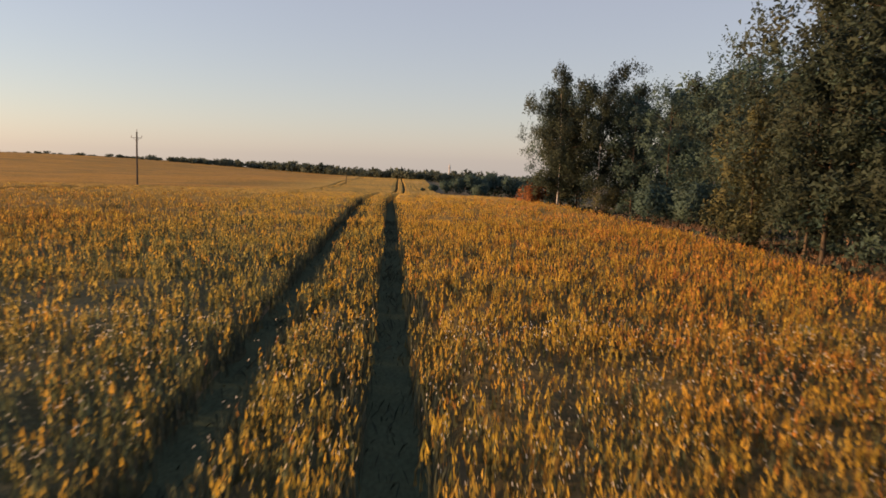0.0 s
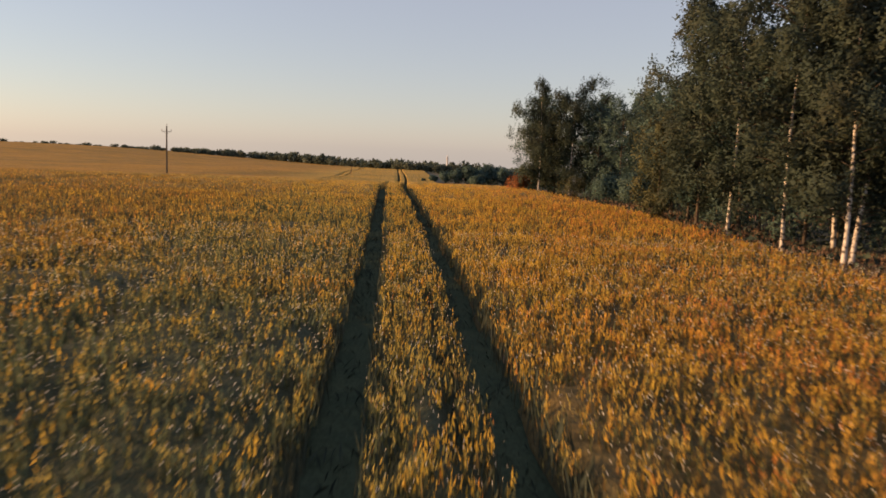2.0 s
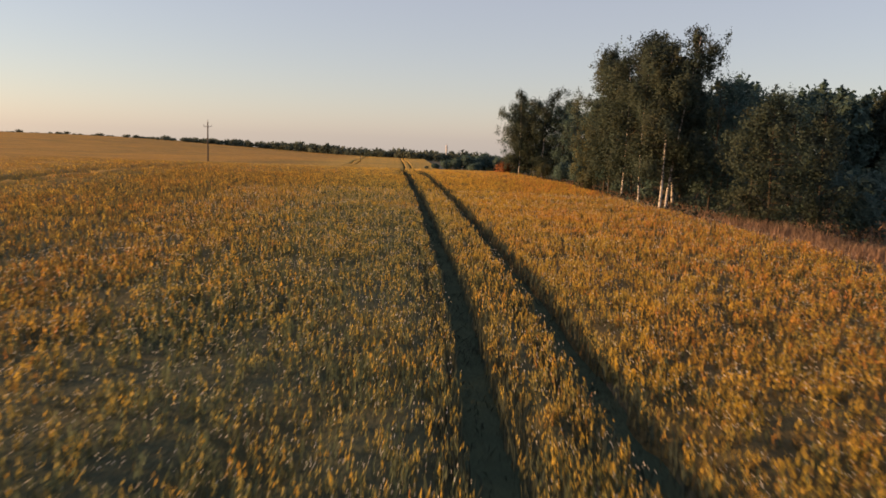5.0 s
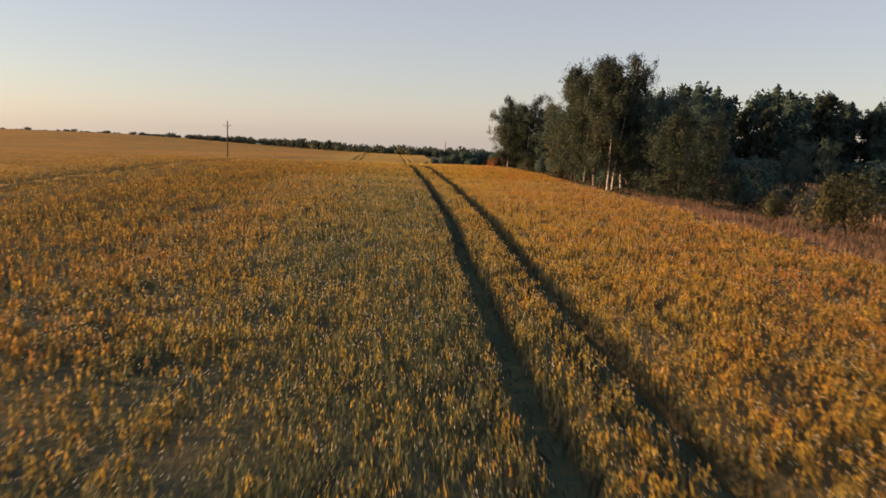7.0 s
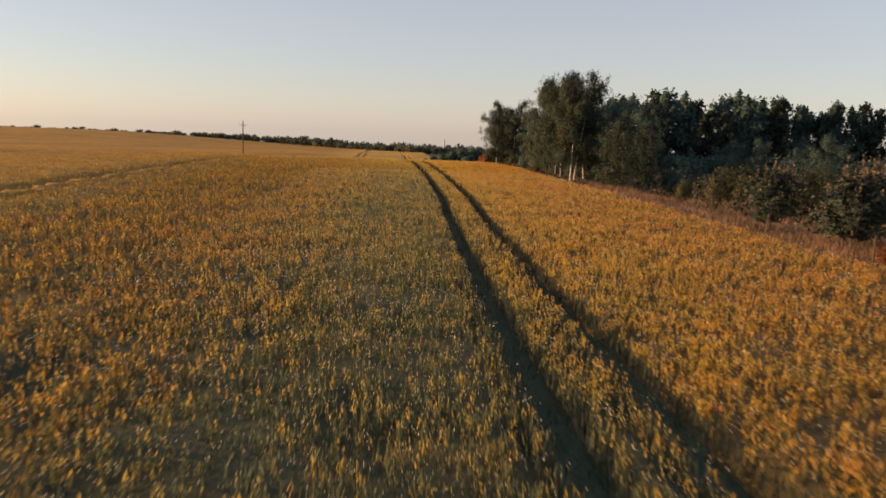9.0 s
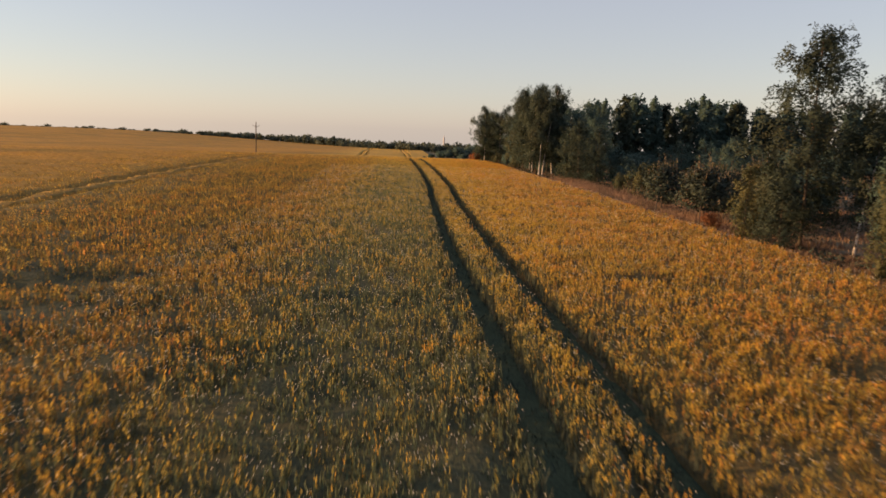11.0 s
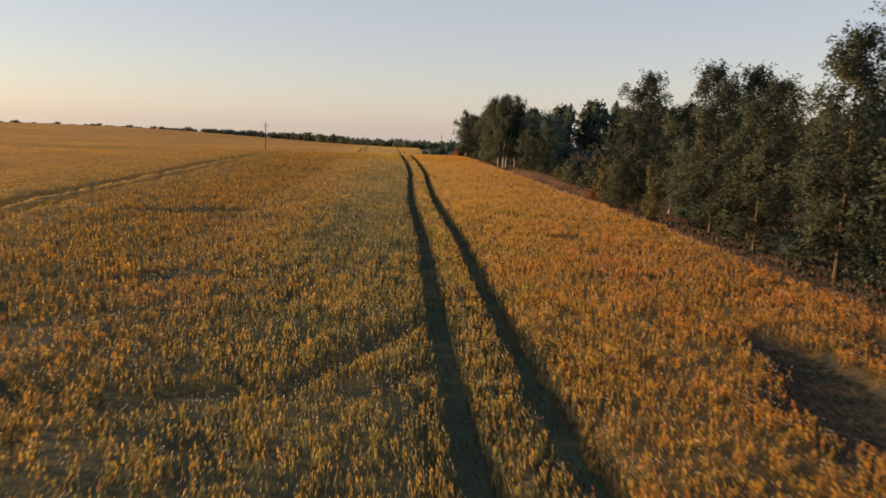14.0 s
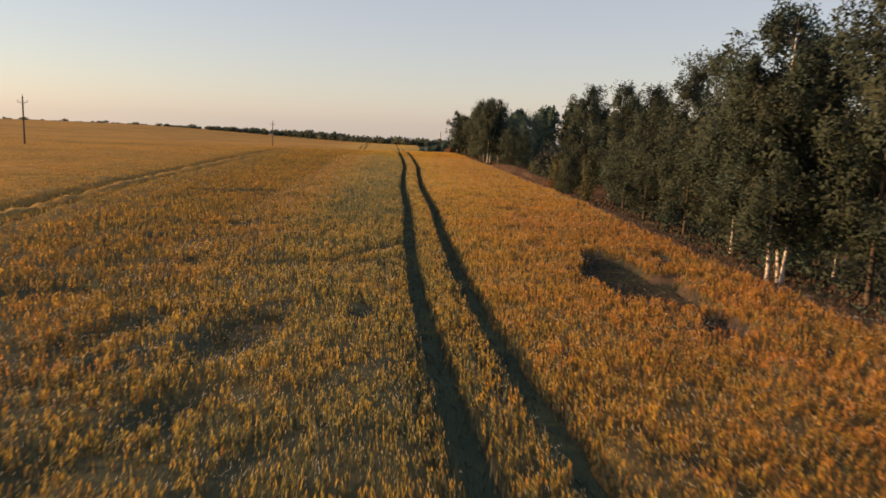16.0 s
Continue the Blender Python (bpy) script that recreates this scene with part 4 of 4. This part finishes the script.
def rough_grass():
    """Coarse brown tussocks over the far part of the clearing."""
    x, y = rng.uniform(26, 118, 15000), rng.uniform(-45, 64, 15000)
    k = wob(x, y, 6.0, 2.0) > rng.uniform(-1.4, 0.5, len(x))
    x, y = x[k], y[k]
    n = len(x)
    h = rng.uniform(0.4, 1.0, n)
    v, f = spears(x, y, ground_z(x, y) + h * 0.45, rng.uniform(0.05, 0.11, n), h, rng.uniform(0, 0.3, n), rng.uniform(0, 6.28, n))
    tagged(new("rough_grass", mesh_of("rough_grass", v, f, [M_DRY])), "coarse brown grass tussocks across the clearing", "grass", kind="stuff")


rough_grass()


# ---- poles and stakes ----
def power_pole(x, y, h, label):
    root = new("power_pole")
    tagged(root, label, "power pole", group="power line poles")
    v, f = tube([(0, 0, -0.8), (0, 0, h * 0.5), (0.04, 0, h)], [0.19, 0.165, 0.13], 10)
    part("pole", mesh_of("pole", v, f, [M_WOOD], smooth=True), root)
    v, f = join([tube([(-1.05, 0, h - 1.1), (1.05, 0, h - 1.1)], [0.05, 0.05], 6), tube([(-0.75, 0, h - 1.1), (0, 0, h - 1.7)], [0.025, 0.025], 5), tube([(0.75, 0, h - 1.1), (0, 0, h - 1.7)], [0.025, 0.025], 5)])
    arm = part("crossarm", mesh_of("crossarm", v, f, [M_STEEL]), root, "steel crossarm")
    for px, pz in ((-1.0, h - 1.1), (1.0, h - 1.1), (0.03, h)):
        v, f = tube([(px, 0, pz), (px, 0, pz + 0.16), (px, 0, pz + 0.18), (px, 0, pz + 0.3), (px, 0, pz + 0.42), (px, 0, pz + 0.44)], [0.02, 0.02, 0.09, 0.05, 0.07, 0.02], 8)
        part("insulator", mesh_of("insulator", v, f, [M_GLAZE], smooth=True), arm if abs(px) > 0.5 else root, "pale glazed insulator")
    root.matrix_world = pose(x, y, gz(x, y), 0, 0, -12)
    return root


PP = "slim weathered wooden power pole standing in the crop"
P_SPOTS = [(-73.6, 8.0, 9.6), (-48.35, 140.0, 10.4)]
for x, y, h in P_SPOTS:
    power_pole(x, y, h, PP)


def stake(x, y, h, lean, label, arms=0):
    root = new("wooden_stake")
    tagged(root, label, "stake", group="stakes at the field edge")
    v, f = tube([(0, 0, -0.3), (lean * 0.4, 0, h * 0.5), (lean, 0.03, h)], [0.06, 0.05, 0.04], 7)
    shaft = part("shaft", mesh_of("shaft", v, f, [M_WOOD], smooth=True), root)
    for k in range(arms):
        a = 0.6 + k * 1.9
        v, f = tube([(lean * 0.7, 0, h * 0.7), (lean * 0.7 + 0.3 * math.cos(a), 0.3 * math.sin(a), h * 0.7 + 0.35)], [0.03, 0.015], 5)
        part("branch_stub", mesh_of("branch_stub", v, f, [M_WOOD], smooth=True), shaft)
    root.matrix_world = pose(x, y, gz(x, y), 0, 0, 20)


stake(16.1, -43.4, 1.5, 0.08, "grey weathered wooden stake beside a rust-red bush")
stake(17.2, -31.4, 1.3, 0.12, "dead forked sapling stub standing in dry grass", arms=2)
v_, f_ = tube([(0, 0, -0.5), (0, 0, 3.6)], [0.11, 0.09], 8)
post = new("wooden_post", mesh_of("wooden_post", v_, f_, [M_WOOD], smooth=True))
post.matrix_world = pose(-17.4, 235, gz(-17.4, 235))
tagged(post, "short dark wooden post in the far crop", "post")


# ---- the distance ----
def far_woods(name, spots, mat, label, quads=120):
    rg = np.random.default_rng(len(spots))
    cs, sz = [], []
    for x, y, h, w in spots:
        d = rg.normal(0, 1, (quads, 3))
        d /= np.linalg.norm(d, axis=1)[:, None]
        d *= rg.uniform(0.3, 1.05, quads)[:, None]
        d[:, 2] = d[:, 2] * (1.0 - 0.25 * rg.uniform())
        cs.append(d * (w, w, h * 0.5) + (x, y, gz(x, y) + h * 0.52))
        sz.append(np.full(quads, 0.15 * (h + w)))
    c = np.concatenate(cs)
    v, f = leaf_quads(c, 1.0, 0.1, rg)
    s = np.repeat(np.concatenate(sz), 3)[:, None]
    cc = np.repeat(c, 3, axis=0)
    ob = new(name, mesh_of(name, cc + (v - cc) * s, f, [mat]))
    return tagged(ob, label, "woods", kind="stuff")


R = random.Random(9)
sp = []
run, shown = 0, True
for i in range(420):                      # the ridge: loose low scrub, then a closing belt with pointed tops
    x = -470 + i * 1.25
    dens = min(1.0, max(0.0, (x + 245) / 110))
    run -= 1
    if run < 0:
        shown = not shown
        run = R.randint(2, 9) if shown else R.randint(1, 9)
    if shown or R.random() < 1.3 * dens:
        e = 430 + 190 * float(sm(20, -120, x))
        tall = R.uniform(0.9, 1.9) + R.uniform(2.6, 5.0) * dens + (R.random() < 0.12) * 1.5 + 1.8 * float(sm(-125, -90, x) * (1 - sm(-60, -40, x)))
        sp.append((x + R.uniform(-1.5, 1.5), e + R.uniform(-6, 16), tall, R.uniform(0.5, 1.0) * tall * (1.4 - 0.7 * dens)))
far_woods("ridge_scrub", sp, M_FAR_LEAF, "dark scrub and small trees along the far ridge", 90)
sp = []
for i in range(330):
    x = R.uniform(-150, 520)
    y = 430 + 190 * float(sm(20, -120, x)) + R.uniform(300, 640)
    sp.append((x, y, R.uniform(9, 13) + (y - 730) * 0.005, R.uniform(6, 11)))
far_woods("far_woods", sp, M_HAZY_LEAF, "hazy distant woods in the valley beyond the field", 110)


def box_bm(bm, x0, x1, y0, y1, z0, z1):
    r = bmesh.ops.create_cube(bm, size=1.0)
    for v in r["verts"]:
        v.co = Vector((x0 + (v.co.x + 0.5) * (x1 - x0), y0 + (v.co.y + 0.5) * (y1 - y0), z0 + (v.co.z + 0.5) * (z1 - z0)))


def church():
    root = new("church")
    tagged(root, "distant pale church with a slim pale tower above the woods", "church")
    bm = bmesh.new()
    box_bm(bm, -3, 12, -4, 4, 0, 11)
    part("nave", bm_mesh("nave", bm, [M_WALL]), root)
    bm = bmesh.new()
    pts = [bm.verts.new(p) for p in ((-3.4, -4.6, 11), (12.4, -4.6, 11), (12.4, 4.6, 11), (-3.4, 4.6, 11), (-3.4, 0, 14.5), (12.4, 0, 14.5))]
    for q in ((0, 1, 5, 4), (2, 3, 4, 5), (0, 4, 3), (1, 2, 5), (3, 2, 1, 0)):
        bm.faces.new([pts[i] for i in q])
    part("roof", bm_mesh("roof", bm, [M_ROOF]), root, "dark pitched roof")
    v, f = tube([(-5, 0, 0), (-5, 0, 24), (-5, 0, 24.3), (-5, 0, 30)], [1.6, 1.4, 1.6, 0.15], 8)
    part("tower", mesh_of("tower", v, f, [M_WALL]), root, "slim pale tower with a pointed top")
    for i in range(4):
        bm = bmesh.new()
        box_bm(bm, -0.5 + i * 3.4, 0.7 + i * 3.4, -4.12, -3.95, 4, 9)
        part("window", bm_mesh("window", bm, [M_ROOF]), root, "tall narrow dark window")
    root.matrix_world = pose(79, 1180, gz(79, 1180) - 2)


church()
